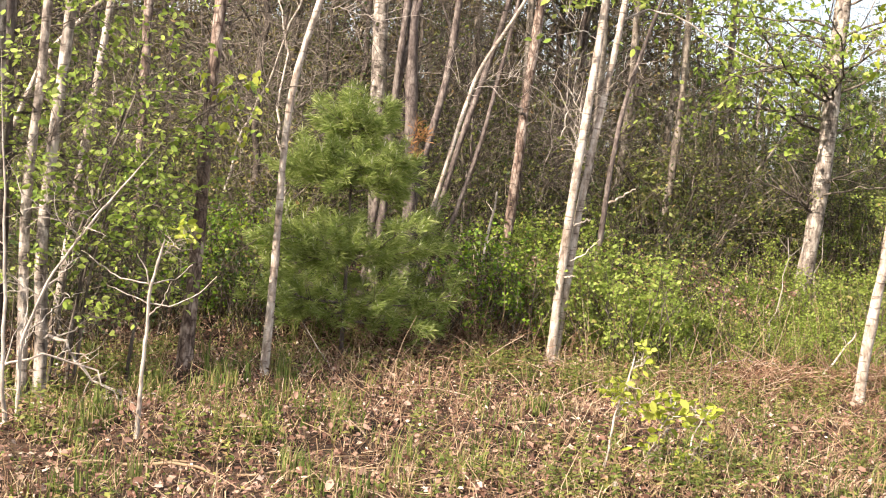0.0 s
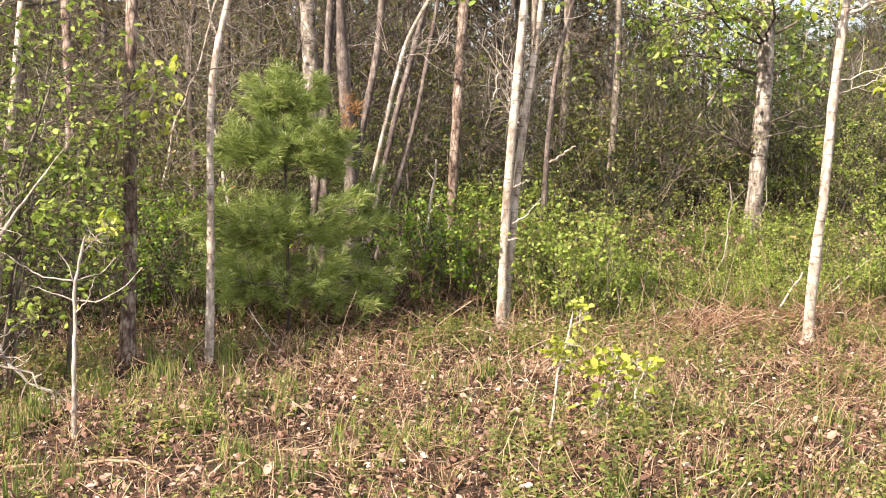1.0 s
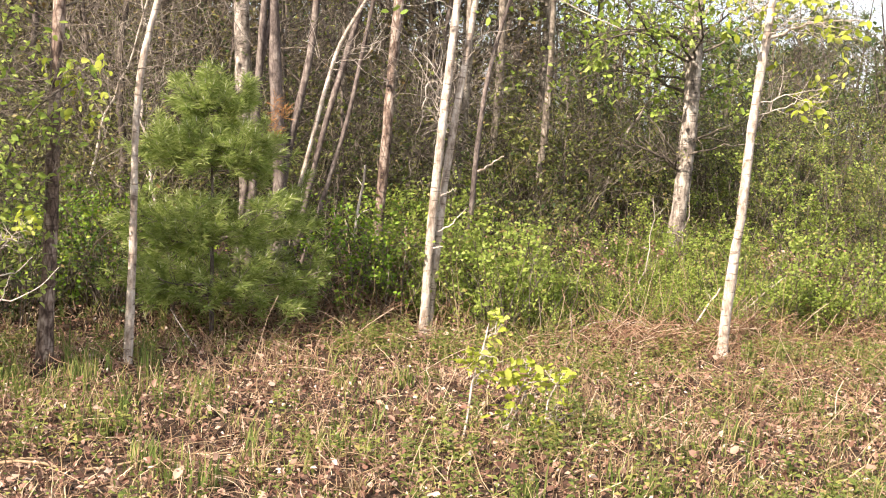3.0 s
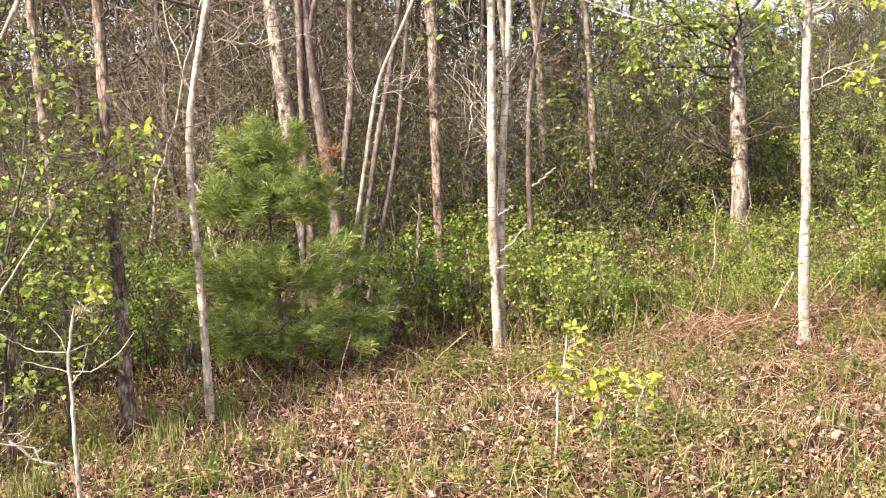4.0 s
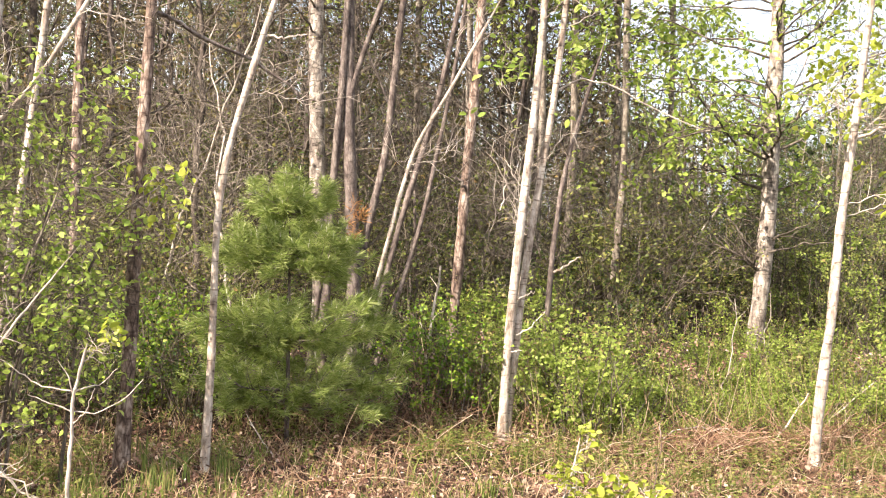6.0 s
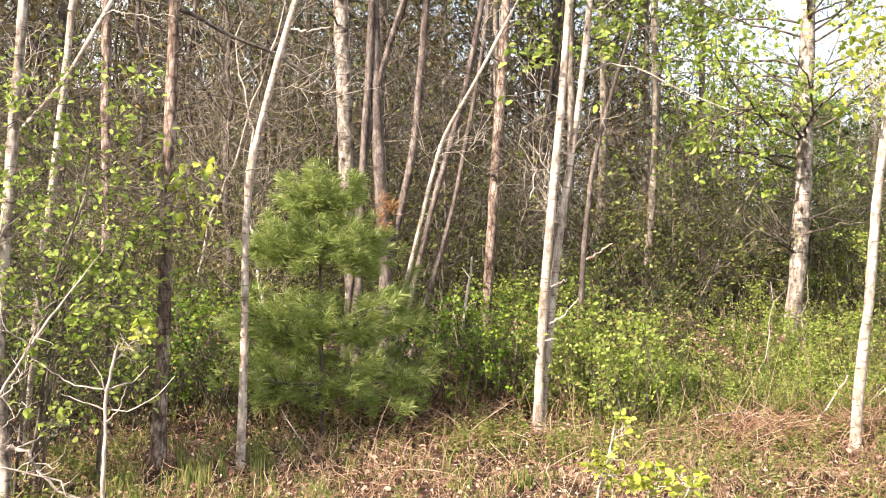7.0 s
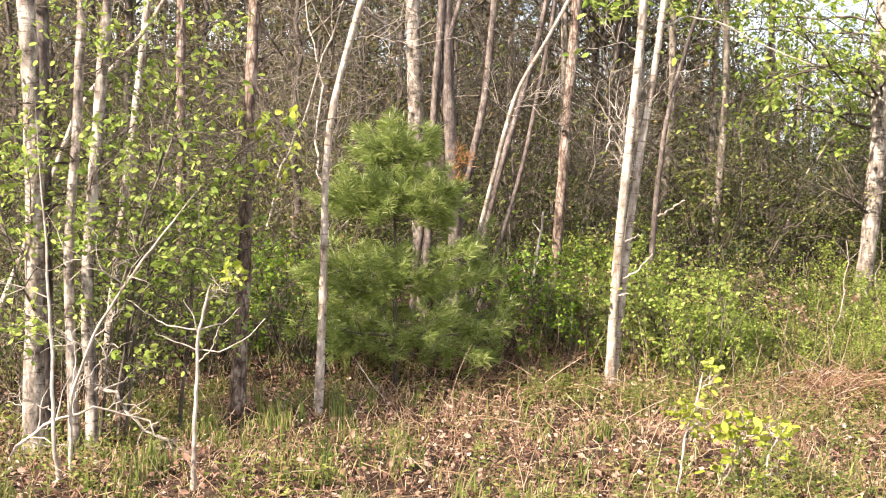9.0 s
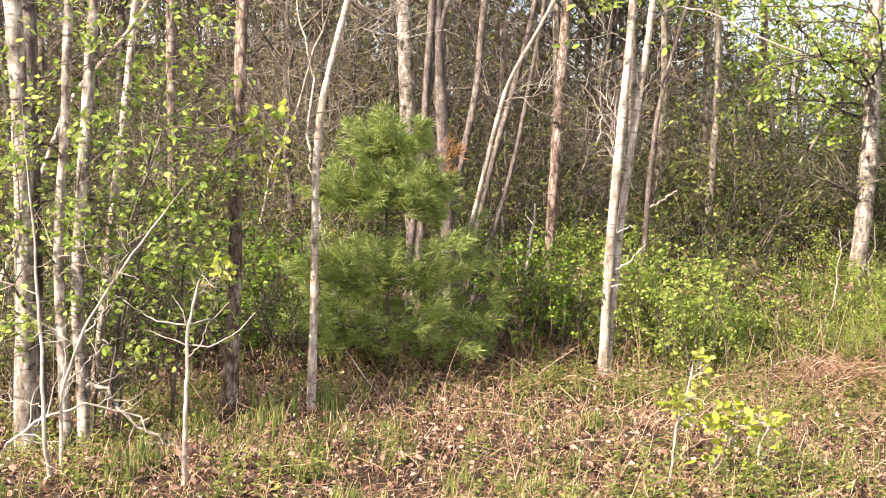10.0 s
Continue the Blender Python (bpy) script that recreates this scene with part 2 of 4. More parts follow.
def leaves(geo, rng, pos, size, droop=0.3, width=1.0, small=False, flat=False):
    """Single leaves at the given places, each turned its own way."""
    n = len(pos)
    d = rng.normal(size=(n, 3))
    d[:, 2] = d[:, 2] * (0.15 if flat else 0.5) - droop
    d = unit(d)
    up = rng.normal(size=(n, 3)) * (0.35 if flat else 0.8) + np.array([0, 0, 1.0])
    s = unit(np.cross(up, d))
    w = np.cross(d, s)
    T, F = (LEAF_S, LEAF_SF) if small else (LEAF, LEAF_F)
    sc = (size * rng.uniform(0.55, 1.15, n))[:, None, None]
    curl = rng.uniform(-0.5, 2.5, n)[:, None, None]
    V = pos[:, None] + sc * (T[None, :, 0:1] * d[:, None] + T[None, :, 1:2] * width * s[:, None] + T[None, :, 2:3] * curl * w[:, None])
    geo.add(V, (F[None] + len(T) * np.arange(n)[:, None, None]).reshape(-1, 3))


def spots(rng, P, n, lo=0.3, hi=1.0, jitter=0.01):
    """n places along the paths P."""
    i, s = rng.integers(len(P), size=n), rng.uniform(lo, hi, n) * (P.shape[1] - 1.001)
    j = s.astype(int)
    fr = (s - j)[:, None]
    return P[i, j] * (1 - fr) + P[i, j + 1] * fr + rng.normal(size=(n, 3)) * jitter


# ---- the ground ----
def smooth(a, lo, hi):
    t = np.clip((a - lo) / (hi - lo), 0, 1)
    return t * t * (3 - 2 * t)


def lie(x, y):
    """The ground's height: level in front, a slope behind the first trees, a hillside on one side."""
    x, y = np.asarray(x, float), np.asarray(y, float)
    u = x / np.maximum(np.abs(y), 4.0)
    z = 0.125 * np.clip(y - 9.0, 0, 6) + (0.16 * smooth(-u, -0.12, 0.15) + 0.012) * np.clip(y - 14, 0, 45)
    z = z - 0.09 * smooth(-x, 0.6, 2.6) * smooth(y, 5.5, 7.5) * smooth(-y, -9.5, -8.0)
    near = smooth(-np.abs(y - 8), -14, -8)
    z = z + near * (0.02 * np.sin(2.3 * x + 0.7 * y) + 0.016 * np.sin(3.9 * y - 1.3 * x + 1) + 0.012 * np.sin(6.1 * x + 4.7 * y))
    return z + 0.03 * np.exp(-(((x - 3.0) / 1.1) ** 2 + ((y - 8.7) / 0.6) ** 2))


def lie1(x, y):
    return float(lie(x, y))


def axis(lo, hi, step, far):
    mid = np.arange(lo, hi, step)
    g, e, s = [], 0.0, step
    while e < far:
        s *= 1.22
        e += s
        g.append(e)
    g = np.array(g)
    return np.concatenate([lo - g[::-1], mid, mid[-1] + g])


gx, gy = axis(-5, 7, 0.09, 900), axis(3.8, 13, 0.09, 900)
GX, GY = np.meshgrid(gx, gy, indexing="ij")
rng = np.random.default_rng(3)
inner = smooth(-np.hypot(GX - 1, GY - 8), -14, -9)
GZ = lie(GX, GY) + inner * rng.normal(size=GX.shape) * 0.008
g = Geo()
nx, ny = len(gx), len(gy)
ii = (np.arange(nx - 1)[:, None] * ny + np.arange(ny - 1)[None]).ravel()
g.add(np.stack([GX, GY, GZ], -1), np.stack([ii, ii + ny, ii + ny + 1, ii + 1], -1))
ob = new("ground", g.mesh("ground"))
ob.data.materials.append(SOIL)
tagged(ob, "brown woodland soil under leaf litter, rising behind the trees", "ground", kind="structure")


# ---- trees ----
def trunk_path(bends, height, rng, k=26, wob=0.012):
    """A path through (height, sideways) bends, carried on to the given height."""
    z, dx = np.array([b[0] for b in bends], float), np.array([b[1] for b in bends], float)
    zz = np.linspace(-0.08, height, k)
    slope = (dx[-1] - dx[-2]) / (z[-1] - z[-2]) if len(z) > 1 else 0
    low = (dx[1] - dx[0]) / (z[1] - z[0]) if len(z) > 1 else 0
    xx = np.interp(zz, z, dx)
    xx = np.where(zz > z[-1], dx[-1] + slope * (zz - z[-1]), np.where(zz < z[0], dx[0] + low * (zz - z[0]), xx))
    xs = np.convolve(np.pad(xx, 1, "edge"), [0.22, 0.56, 0.22], "valid")
    xs[0], xs[-1] = xx[0], xx[-1]
    yy = np.cumsum(rng.normal(size=k)) * wob
    return np.stack([xs, yy - yy[0], zz], -1)


def tree(seed, name, label, x, y, bends, r0, r1, height, barkm, category="tree", limbs=(), twigs=60, leafm=None, n_leaf=0, leaf=0.05,
         leaf_lo=0.0, droop=0.3, wide=1.0, twigm=None, stems=(), group=""):
    """A tree: trunk(s), single limbs, fine twigs, and its leaves. bends are (height, sideways) in metres from the foot.
    limbs are (from height share, to share, count, length, up, sideways bias)."""
    rng = np.random.default_rng(seed)
    z0 = lie1(x, y)
    root = thing(name, x, y, z0, label, category, group)
    allP, allR = [], []
    for bd, ra, rb, hh in ((bends, r0, r1, height), *stems):
        P = trunk_path(bd, hh, rng)
        if bd is not bends:
            P[:, 1] += rng.uniform(0.03, 0.12)
        hgt = np.clip(P[:, 2], 0, None)
        R = ra + (rb - ra) * np.clip(hgt / max(b[0] for b in bd), 0, None)
        top = np.clip((P[:, 2] - bd[-1][0]) / max(hh - bd[-1][0], 0.01), 0, 1)
        R = np.maximum(R, rb * 0.6) * (1 - 0.85 * top) * (1 + 0.32 * np.exp(-hgt / 0.1)) * (1 + 0.05 * rng.normal(size=len(R)))
        g = Geo()
        fineP = np.stack([np.interp(np.linspace(0, 25, 60), np.arange(26), P[:, c]) for c in range(3)], -1)
        fineR = np.interp(np.linspace(0, 25, 60), np.arange(26), R) * (1 + 0.035 * rng.normal(size=60))
        tubes(g, fineP[None], fineR[None], 12)
        part("trunk", g, barkm, root)
        allP.append(P)
        allR.append(R)
    AP, AR = np.stack(allP), np.stack(allR)
    L1, R1 = [], []
    for lo, hi, n, ln, up, bias in limbs:
        P, R = sprout(rng, AP, AR, n, lo, hi, ln, 1.0, up, 0.25, 7, 0.2, 0.17, 0.004, (bias, 0, 0))
        for p, r in zip(P, R):
            g = Geo()
            q = np.stack([np.interp(np.linspace(0, 6, 13), np.arange(7), p[:, c]) for c in range(3)], -1) + rng.normal(size=(13, 3)) * 0.006
            q[0] = p[0]
            tubes(g, q[None], np.interp(np.linspace(0, 6, 13), np.arange(7), r)[None], 6)
            part("limb", g, twigm or barkm, root)
        L1.append(P)
        R1.append(R)
    if twigs:
        srcP = np.concatenate(L1) if L1 else AP
        srcR = np.concatenate(R1) if L1 else AR
        g = Geo()
        P2, R2 = sprout(rng, srcP, srcR, max(twigs, 14), 0.15, 1.0, min(0.55, 0.13 * height), 0.8, 0.15, 0.6, 5, 0.28, 0.5, 0.0025)
        tubes(g, P2, R2, 4)
        P3, R3 = sprout(rng, P2, R2, max(twigs * 2, 20), 0.2, 1.0, min(0.28, 0.08 * height), 0.8, 0.1, 0.6, 4, 0.3, 0.6, 0.0016)
        tubes(g, P3, R3, 3)
        part("twig_mass", g, twigm or barkm, root, "thin bare twigs")["kind"] = "stuff"
        if n_leaf:
            pos = np.concatenate([spots(rng, P3, int(n_leaf * 0.17), 0.3, 1.0, 0.01), spots(rng, P2, int(n_leaf * 0.1), 0.4, 1.0, 0.01)])
            pos = np.repeat(pos, 4, 0) + rng.normal(size=(len(pos) * 4, 3)) * leaf * 0.5
            pos = pos[pos[:, 2] > leaf_lo]
            g = Geo()
            leaves(g, rng, pos, leaf, droop, wide)
            part("foliage", g, leafm, root, "young yellow-green spring leaves")["kind"] = "stuff"
    return root


def spur(root, pts, r, mat, label="", k=11):
    """One single bough of a tree along a few points, in metres from the tree's foot."""
    p = np.array(pts, float)
    s, q = np.linspace(0, len(p) - 1, k), np.arange(len(p))
    P = np.stack([np.interp(s, q, p[:, c]) for c in range(3)], -1)
    P[1:-1] += np.random.default_rng(len(pts) + int(1000 * abs(p[0, 2]))).normal(size=(k - 2, 3)) * min(0.008, 0.6 * r)
    g = Geo()
    tubes(g, P[None], (r * np.linspace(1, 0.4, k))[None], 6)
    return part("limb", g, mat, root, label)


birch = tree(11, "birch_tree", "pale twin-stemmed young tree with smooth cream bark", 0.925, 9.08,
     [(0, 0), (0.67, 0.02), (1.3, 0.05), (1.93, 0.10), (2.7, 0.16), (3.83, 0.22)], 0.04, 0.025, 6.5, BARK_PALE,
     limbs=[(0.25, 0.55, 7, 0.55, 0.25, 0.1), (0.5, 0.95, 12, 1.0, 0.3, 0.1)], twigs=70, leafm=LEAF_LIME, n_leaf=700, leaf=0.07, leaf_lo=2.5, twigm=TWIG_PALE,
     stems=[([(0, 0.04), (0.64, 0.08), (1.29, 0.13), (1.94, 0.21), (2.69, 0.31), (3.62, 0.39)], 0.034, 0.023, 6.3)])
slim = tree(12, "slender_tree", "slender pale tree with a crooked bend above the pine", -1.135, 7.72,
     [(0, 0), (0.6, 0.01), (1.73, 0.02), (2.11, 0.06), (2.37, 0.14), (2.71, 0.23), (3.43, 0.43)], 0.029, 0.019, 5.2, BARK_PALE,
     limbs=[(0.35, 0.9, 6, 0.7, 0.2, 0.0)], twigs=30, twigm=TWIG_PALE)
darkt = tree(13, "dark_tree", "straight dark-barked tree with its foot in shade", -1.67, 7.72,
     [(0, 0), (0.78, 0.03), (1.72, 0.03), (2.17, 0.05), (3.42, 0.09)], 0.05, 0.034, 6.5, BARK_RED,
     limbs=[(0.25, 0.9, 16, 1.0, 0.08, 0.0)], twigs=60, twigm=TWIG)
tree(14, "grey_tree", "straight grey tree standing in the thicket", -2.66, 10.0, [(0, 0), (1.2, 0), (2.7, -0.03), (3.9, -0.02)], 0.045, 0.039, 7, BARK_RED,
     limbs=[(0.22, 0.8, 18, 1.2, 0.08, 0.0)], twigs=80, twigm=TWIG)
tree(15, "curved_tree", "thin curving grey sapling in the thicket", -2.83, 8.5, [(0, -0.02), (0.43, 0.03), (1.25, 0.11), (2.41, 0.24), (3.58, 0.34)], 0.034, 0.025, 5, BARK_PALE,
     limbs=[(0.3, 0.9, 6, 0.9, 0.3, 0.3)], twigs=40, twigm=TWIG)
tree(16, "multi_stem_tree", "clump of grey trunks with fresh lime leaves, rooted together", -2.66, 6.75,
     [(0, 0), (1.06, -0.01), (2.03, -0.03), (2.51, -0.06)], 0.064, 0.05, 6.5, BARK_MOTTLED,
     limbs=[(0.13, 0.33, 13, 1.2, 0.12, 0.75), (0.3, 0.42, 4, 0.9, 0.1, 0.2)], twigs=230, leafm=LEAF_LIME, n_leaf=1800, leaf=0.048, twigm=TWIG,
     stems=[([(0, 0.23), (0.73, 0.19), (1.22, 0.17), (1.81, 0.22), (2.52, 0.24)], 0.033, 0.026, 5.5),
            ([(0, 0.33), (0.57, 0.30), (1.06, 0.27), (1.55, 0.31), (2.52, 0.38)], 0.04, 0.033, 6.0)])
tree(74, "dark_tree", "dark-barked tree close behind the clump of grey trunks", -2.72, 7.08, [(0, 0), (1.0, -0.01), (2.0, -0.03), (2.6, -0.05)], 0.058, 0.046, 6.2, BARK_DARK,
     limbs=[(0.25, 0.45, 5, 0.9, 0.15, 0.2)], twigs=30, twigm=TWIG)
tree(17, "tall_tree", "tall pale trunk behind the pine", -0.68, 11.5, [(0, 0), (1.18, -0.05), (2.07, -0.10), (2.91, -0.14), (4.32, -0.2)], 0.082, 0.07, 8, BARK_MOTTLED,
     limbs=[(0.25, 0.7, 16, 1.4, 0.1, 0.0)], twigs=80, twigm=TWIG)
tree(18, "shaggy_tree", "cluster of leaning shaggy-barked stems", -0.36, 10.8, [(0, 0.05), (1.11, 0.01), (2.05, -0.07), (2.58, -0.1), (4.2, -0.14)], 0.072, 0.036, 6.5, BARK_DARK,
     limbs=[(0.2, 0.8, 12, 1.4, 0.35, 0.0)], twigs=90, twigm=TWIG,
     stems=[([(0, -0.38), (1.68, -0.24), (2.71, -0.08), (3.44, 0.14), (4.02, 0.34)], 0.03, 0.021, 5.2),
            ([(0, -0.1), (1.32, 0.1), (2.16, 0.27), (2.84, 0.31), (3.62, 0.37), (4.14, 0.45)], 0.042, 0.03, 6),
            ([(0, -0.25), (1.95, -0.21), (2.86, -0.16), (3.67, -0.14), (4.21, -0.14)], 0.038, 0.03, 6.6),
            ([(0, 0.1), (1.5, 0.42), (2.6, 0.72), (3.6, 0.9), (4.3, 1.0)], 0.032, 0.022, 5.4),
            ([(0, 0.2), (1.5, 0.62), (2.8, 0.85), (3.6, 0.95), (4.3, 1.0)], 0.024, 0.016, 5.0)])
tree(19, "leaning_sapling", "thin pale sapling leaning over at a slant", -0.5, 9.75, [(0, 0), (0.82, 0.33), (1.73, 0.53), (2.25, 0.66), (2.64, 0.89), (3.21, 1.18)], 0.022, 0.013, 3.6, BARK_PALE,
     limbs=[(0.5, 0.95, 5, 0.6, 0.2, 0.0)], twigs=24, twigm=TWIG_PALE, category="sapling")
red = tree(20, "reddish_tree", "straight tree with reddish flaking bark", 0.57, 10.8, [(0, -0.02), (0.66, 0.02), (1.34, 0.06), (2.07, 0.08), (2.7, 0.13), (3.39, 0.15), (4.18, 0.2)], 0.052, 0.04, 7.5, BARK_RED,
     limbs=[(0.2, 0.8, 14, 1.0, 0.2, 0.0)], twigs=90, twigm=TWIG)
thin = tree(21, "thin_dark_tree", "thin dark dead tree with a forked tip", 1.38, 10.5, [(0, 0), (1.26, 0.06), (1.87, 0.11), (2.33, 0.21), (2.9, 0.37)], 0.031, 0.016, 3.3, BARK_DARK,
     limbs=[(0.25, 0.95, 12, 0.7, 0.25, 0.0)], twigs=60, twigm=TWIG)
pop = tree(22, "poplar_tree", "large pale-barked tree with a leafy crown of fresh leaves", 3.75, 12.0, [(0, 0), (0.65, 0.04), (1.5, 0.1), (2.4, 0.1), (3.3, 0.11), (4.4, 0.12)], 0.094, 0.07, 8.5, BARK_MOTTLED,
     limbs=[(0.12, 0.3, 8, 1.0, 0.1, -0.3), (0.22, 0.46, 34, 2.2, 0.05, -0.4), (0.45, 0.8, 12, 1.6, 0.3, 0.0)], twigs=520, leafm=LEAF_LIME, n_leaf=5000, leaf=0.075, leaf_lo=1.6, droop=0.5, twigm=TWIG)
cream = tree(23, "cream_tree", "slim cream-barked tree with a few round yellow-green leaves", 3.175, 8.5, [(0, 0), (0.56, 0.02), (1.1, 0.065), (1.74, 0.105), (2.36, 0.17), (2.9, 0.22)], 0.041, 0.029, 5.5, BARK_PALE,
     limbs=[(0.34, 0.5, 8, 1.0, 0.1, 0.6), (0.4, 0.9, 6, 0.9, 0.25, 0.2)], twigs=90, leafm=LEAF_YELLOW, n_leaf=620, leaf=0.075, leaf_lo=1.5, droop=0.5, twigm=TWIG_PALE)
fork = tree(24, "forked_sapling", "small pale sapling with spreading bare side branches", -1.46, 5.75, [(0, 0), (0.37, 0.01), (0.76, 0.015), (0.88, 0.05), (0.99, 0.07)], 0.012, 0.007, 1.02, TWIG_PALE,
     limbs=[(0.9, 0.98, 2, 0.14, 0.4, 0.0)], twigs=14, leafm=LEAF_YELLOW, n_leaf=30, leaf=0.05, leaf_lo=0.93, twigm=TWIG_PALE, category="sapling")
tree(25, "white_sapling", "pale crooked bare sapling at the wood's edge", -2.15, 5.8, [(0, 0), (0.43, -0.03), (0.88, -0.07), (1.24, -0.1)], 0.011, 0.006, 1.9, TWIG_PALE,
     limbs=[(0.2, 0.7, 9, 0.6, 0.3, 0.1)], twigs=40, twigm=TWIG_PALE, category="sapling",
     stems=[([(0, 0.03), (0.43, 0.04), (0.77, 0.18), (0.88, 0.25), (1.25, 0.52)], 0.01, 0.005, 1.5)])
tree(26, "leafy_sapling", "low sapling with round yellow-green leaves in the grass", 0.93, 5.9, [(0, 0), (0.3, 0.04), (0.6, 0.1)], 0.0065, 0.0045, 0.64, TWIG_PALE,
     limbs=[(0.3, 1.0, 10, 0.14, 0.4, 0.0)], twigs=20, leafm=LEAF_YELLOW, n_leaf=160, leaf=0.045, leaf_lo=0.2, droop=0.1, twigm=TWIG_PALE, category="sapling")
tree(27, "leafy_sapling", "low sapling with round yellow-green leaves in the grass", 1.15, 6.0, [(0, 0), (0.25, 0.06), (0.4, 0.12)], 0.007, 0.003, 0.42, TWIG_PALE,
     limbs=[(0.15, 0.95, 10, 0.22, 0.4, 0.05)], twigs=24, leafm=LEAF_YELLOW, n_leaf=95, leaf=0.066, leaf_lo=0.06, droop=0.1, twigm=TWIG_PALE, category="sapling",
     stems=[([(0, 0.02), (0.2, 0.1), (0.38, 0.17)], 0.0065, 0.003, 0.42)])
for sd, x, y, zz, lean in ((61, -2.3, 7.2, 2.0, 0.3), (62, -2.35, 7.0, 1.75, 0.4), (63, -2.85, 7.2, 2.2, 0.1), (64, -2.4, 7.3, 1.5, 0.5), (65, -3.0, 6.6, 1.8, 0.2), (71, -2.2, 7.0, 1.4, 0.2)):
    tree(sd, "leafy_shoot", "thin arching sapling with fresh lime-green leaves", x, y, [(0, 0), (zz * 0.5, lean * 0.3), (zz, lean)], 0.011, 0.006, zz + 0.3, TWIG,
         limbs=[(0.25, 1.0, 11, 0.95, 0.15, 0.3)], twigs=110, leafm=LEAF_LIME, n_leaf=420, leaf=0.055, leaf_lo=0.45, twigm=TWIG, category="sapling", group="leafy shoots")
for sd, x, y, hh in ((66, 1.9, 13.4, 7.0), (67, 2.6, 14.5, 7.5), (68, 3.4, 15.0, 7.5), (69, 1.45, 12.6, 6.5), (70, 0.7, 13.6, 7.5), (72, 2.4, 12.9, 6.5), (73, 0.1, 14.5, 7.5)):
    tree(sd, "leafy_tree", "slim tree behind with a thin crown of fresh leaves", x, y, [(0, 0), (2, 0.1), (4, 0.05)], 0.05, 0.035, hh, BARK_GREY,
         limbs=[(0.4, 0.95, 20, 1.9, 0.2, 0.0)], twigs=220, leafm=LEAF_LIME, n_leaf=1500, leaf=0.085, leaf_lo=2.7, droop=0.5, twigm=TWIG, group="trees behind")
tree(28, "leafy_shoot", "thin sapling holding out a bunch of large bright yellow-green leaves", -1.95, 7.3, [(0, 0), (1.3, 0.1), (1.7, 0.28), (1.86, 0.5)], 0.012, 0.006, 1.95, TWIG,
     limbs=[(0.86, 1.0, 6, 0.22, -0.1, 0.3)], twigs=14, leafm=LEAF_YELLOW, n_leaf=80, leaf=0.07, leaf_lo=1.35, droop=0.8, twigm=TWIG, category="sapling")
tree(29, "leaning_pole", "thin pale dead pole leaning across the other trunks", -3.75, 8.2, [(0, 0), (2.15, 0.85), (2.6, 1.3), (3.05, 1.56), (3.55, 1.83)], 0.021, 0.015, 4.3, BARK_PALE,
     limbs=[(0.5, 0.9, 4, 0.8, 0.2, 0.2)], twigs=20, twigm=TWIG_PALE)
# single boughs that stand out
for pts in ([(0.01, 0, 0.69), (0.13, 0, 0.68), (0.26, -0.02, 0.76), (0.35, -0.02, 0.86)], [(0.01, 0, 0.69), (-0.09, -0.02, 0.73), (-0.19, -0.04, 0.77)], [(0.01, 0, 0.79), (-0.16, 0.03, 0.8), (-0.25, 0.06, 0.86), (-0.37, 0.08, 0.92)],
            [(0.015, 0, 0.77), (0.0, -0.03, 0.86), (-0.05, -0.05, 0.94)], [(0.02, 0, 0.79), (0.13, 0.03, 0.82), (0.21, 0.04, 0.9)], [(0.01, 0, 0.62), (0.09, -0.05, 0.7), (0.14, -0.09, 0.82)]):
    spur(fork, pts, 0.0042, TWIG_PALE)
for pts in ([(0.08, 0, 1.13), (0.21, -0.02, 1.2)], [(0.08, 0, 0.85), (0.2, -0.02, 0.93), (0.3, -0.03, 1.05)], [(0.05, 0, 0.72), (0.13, -0.05, 0.74)], [(0.0, 0, 1.95), (-0.05, -0.05, 2.02), (-0.09, -0.07, 1.81)],
            [(0.29, 0.2, 2.73), (0.5, 0.25, 2.9), (0.73, 0.2, 2.86), (1.06, 0.2, 2.7), (1.48, 0.1, 2.52)]):
    spur(birch, pts, 0.008 if len(pts) < 5 else 0.01, TWIG_PALE)
spur(slim, [(0.02, 0, 1.95), (0.27, 0, 2.0), (0.5, 0.05, 1.98)], 0.0045, TWIG)
spur(slim, [(0.3, 0, 2.87), (0.42, -0.02, 2.86), (0.56, 0, 2.89)], 0.01, TWIG_PALE)
spur(darkt, [(0.07, 0, 3.0), (0.2, 0.3, 2.98), (0.43, 0.45, 2.86), (0.68, 0.55, 2.78), (0.92, 0.6, 2.65), (1.07, 0.65, 2.43)], 0.017, BARK_DARK, "dark arching bare bough")
spur(red, [(0.08, -0.05, 1.83), (0.03, -0.1, 1.9), (-0.06, -0.12, 1.93)], 0.016, BARK_DARK)
spur(thin, [(0.08, -0.02, 1.12), (0.2, -0.08, 1.2), (0.3, -0.1, 1.27)], 0.014, BARK_PALE, "pale broken branch stub")
for pts in ([(-0.03, -0.1, 1.2), (-0.23, -0.2, 1.4), (-0.39, -0.2, 1.61)], [(-0.04, -0.1, 1.09), (-0.37, -0.2, 1.25), (-0.54, -0.2, 1.39)], [(0.1, -0.1, 1.23), (0.42, -0.2, 1.33), (0.82, -0.2, 1.36)],
            [(0.12, -0.05, 2.44), (0.32, -0.1, 2.62), (0.44, -0.1, 2.88)]):
    spur(pop, pts, 0.014, TWIG)
spur(cream, [(0.17, 0, 2.4), (0.46, -0.1, 2.54), (0.87, -0.1, 2.57)], 0.015, BARK_PALE)
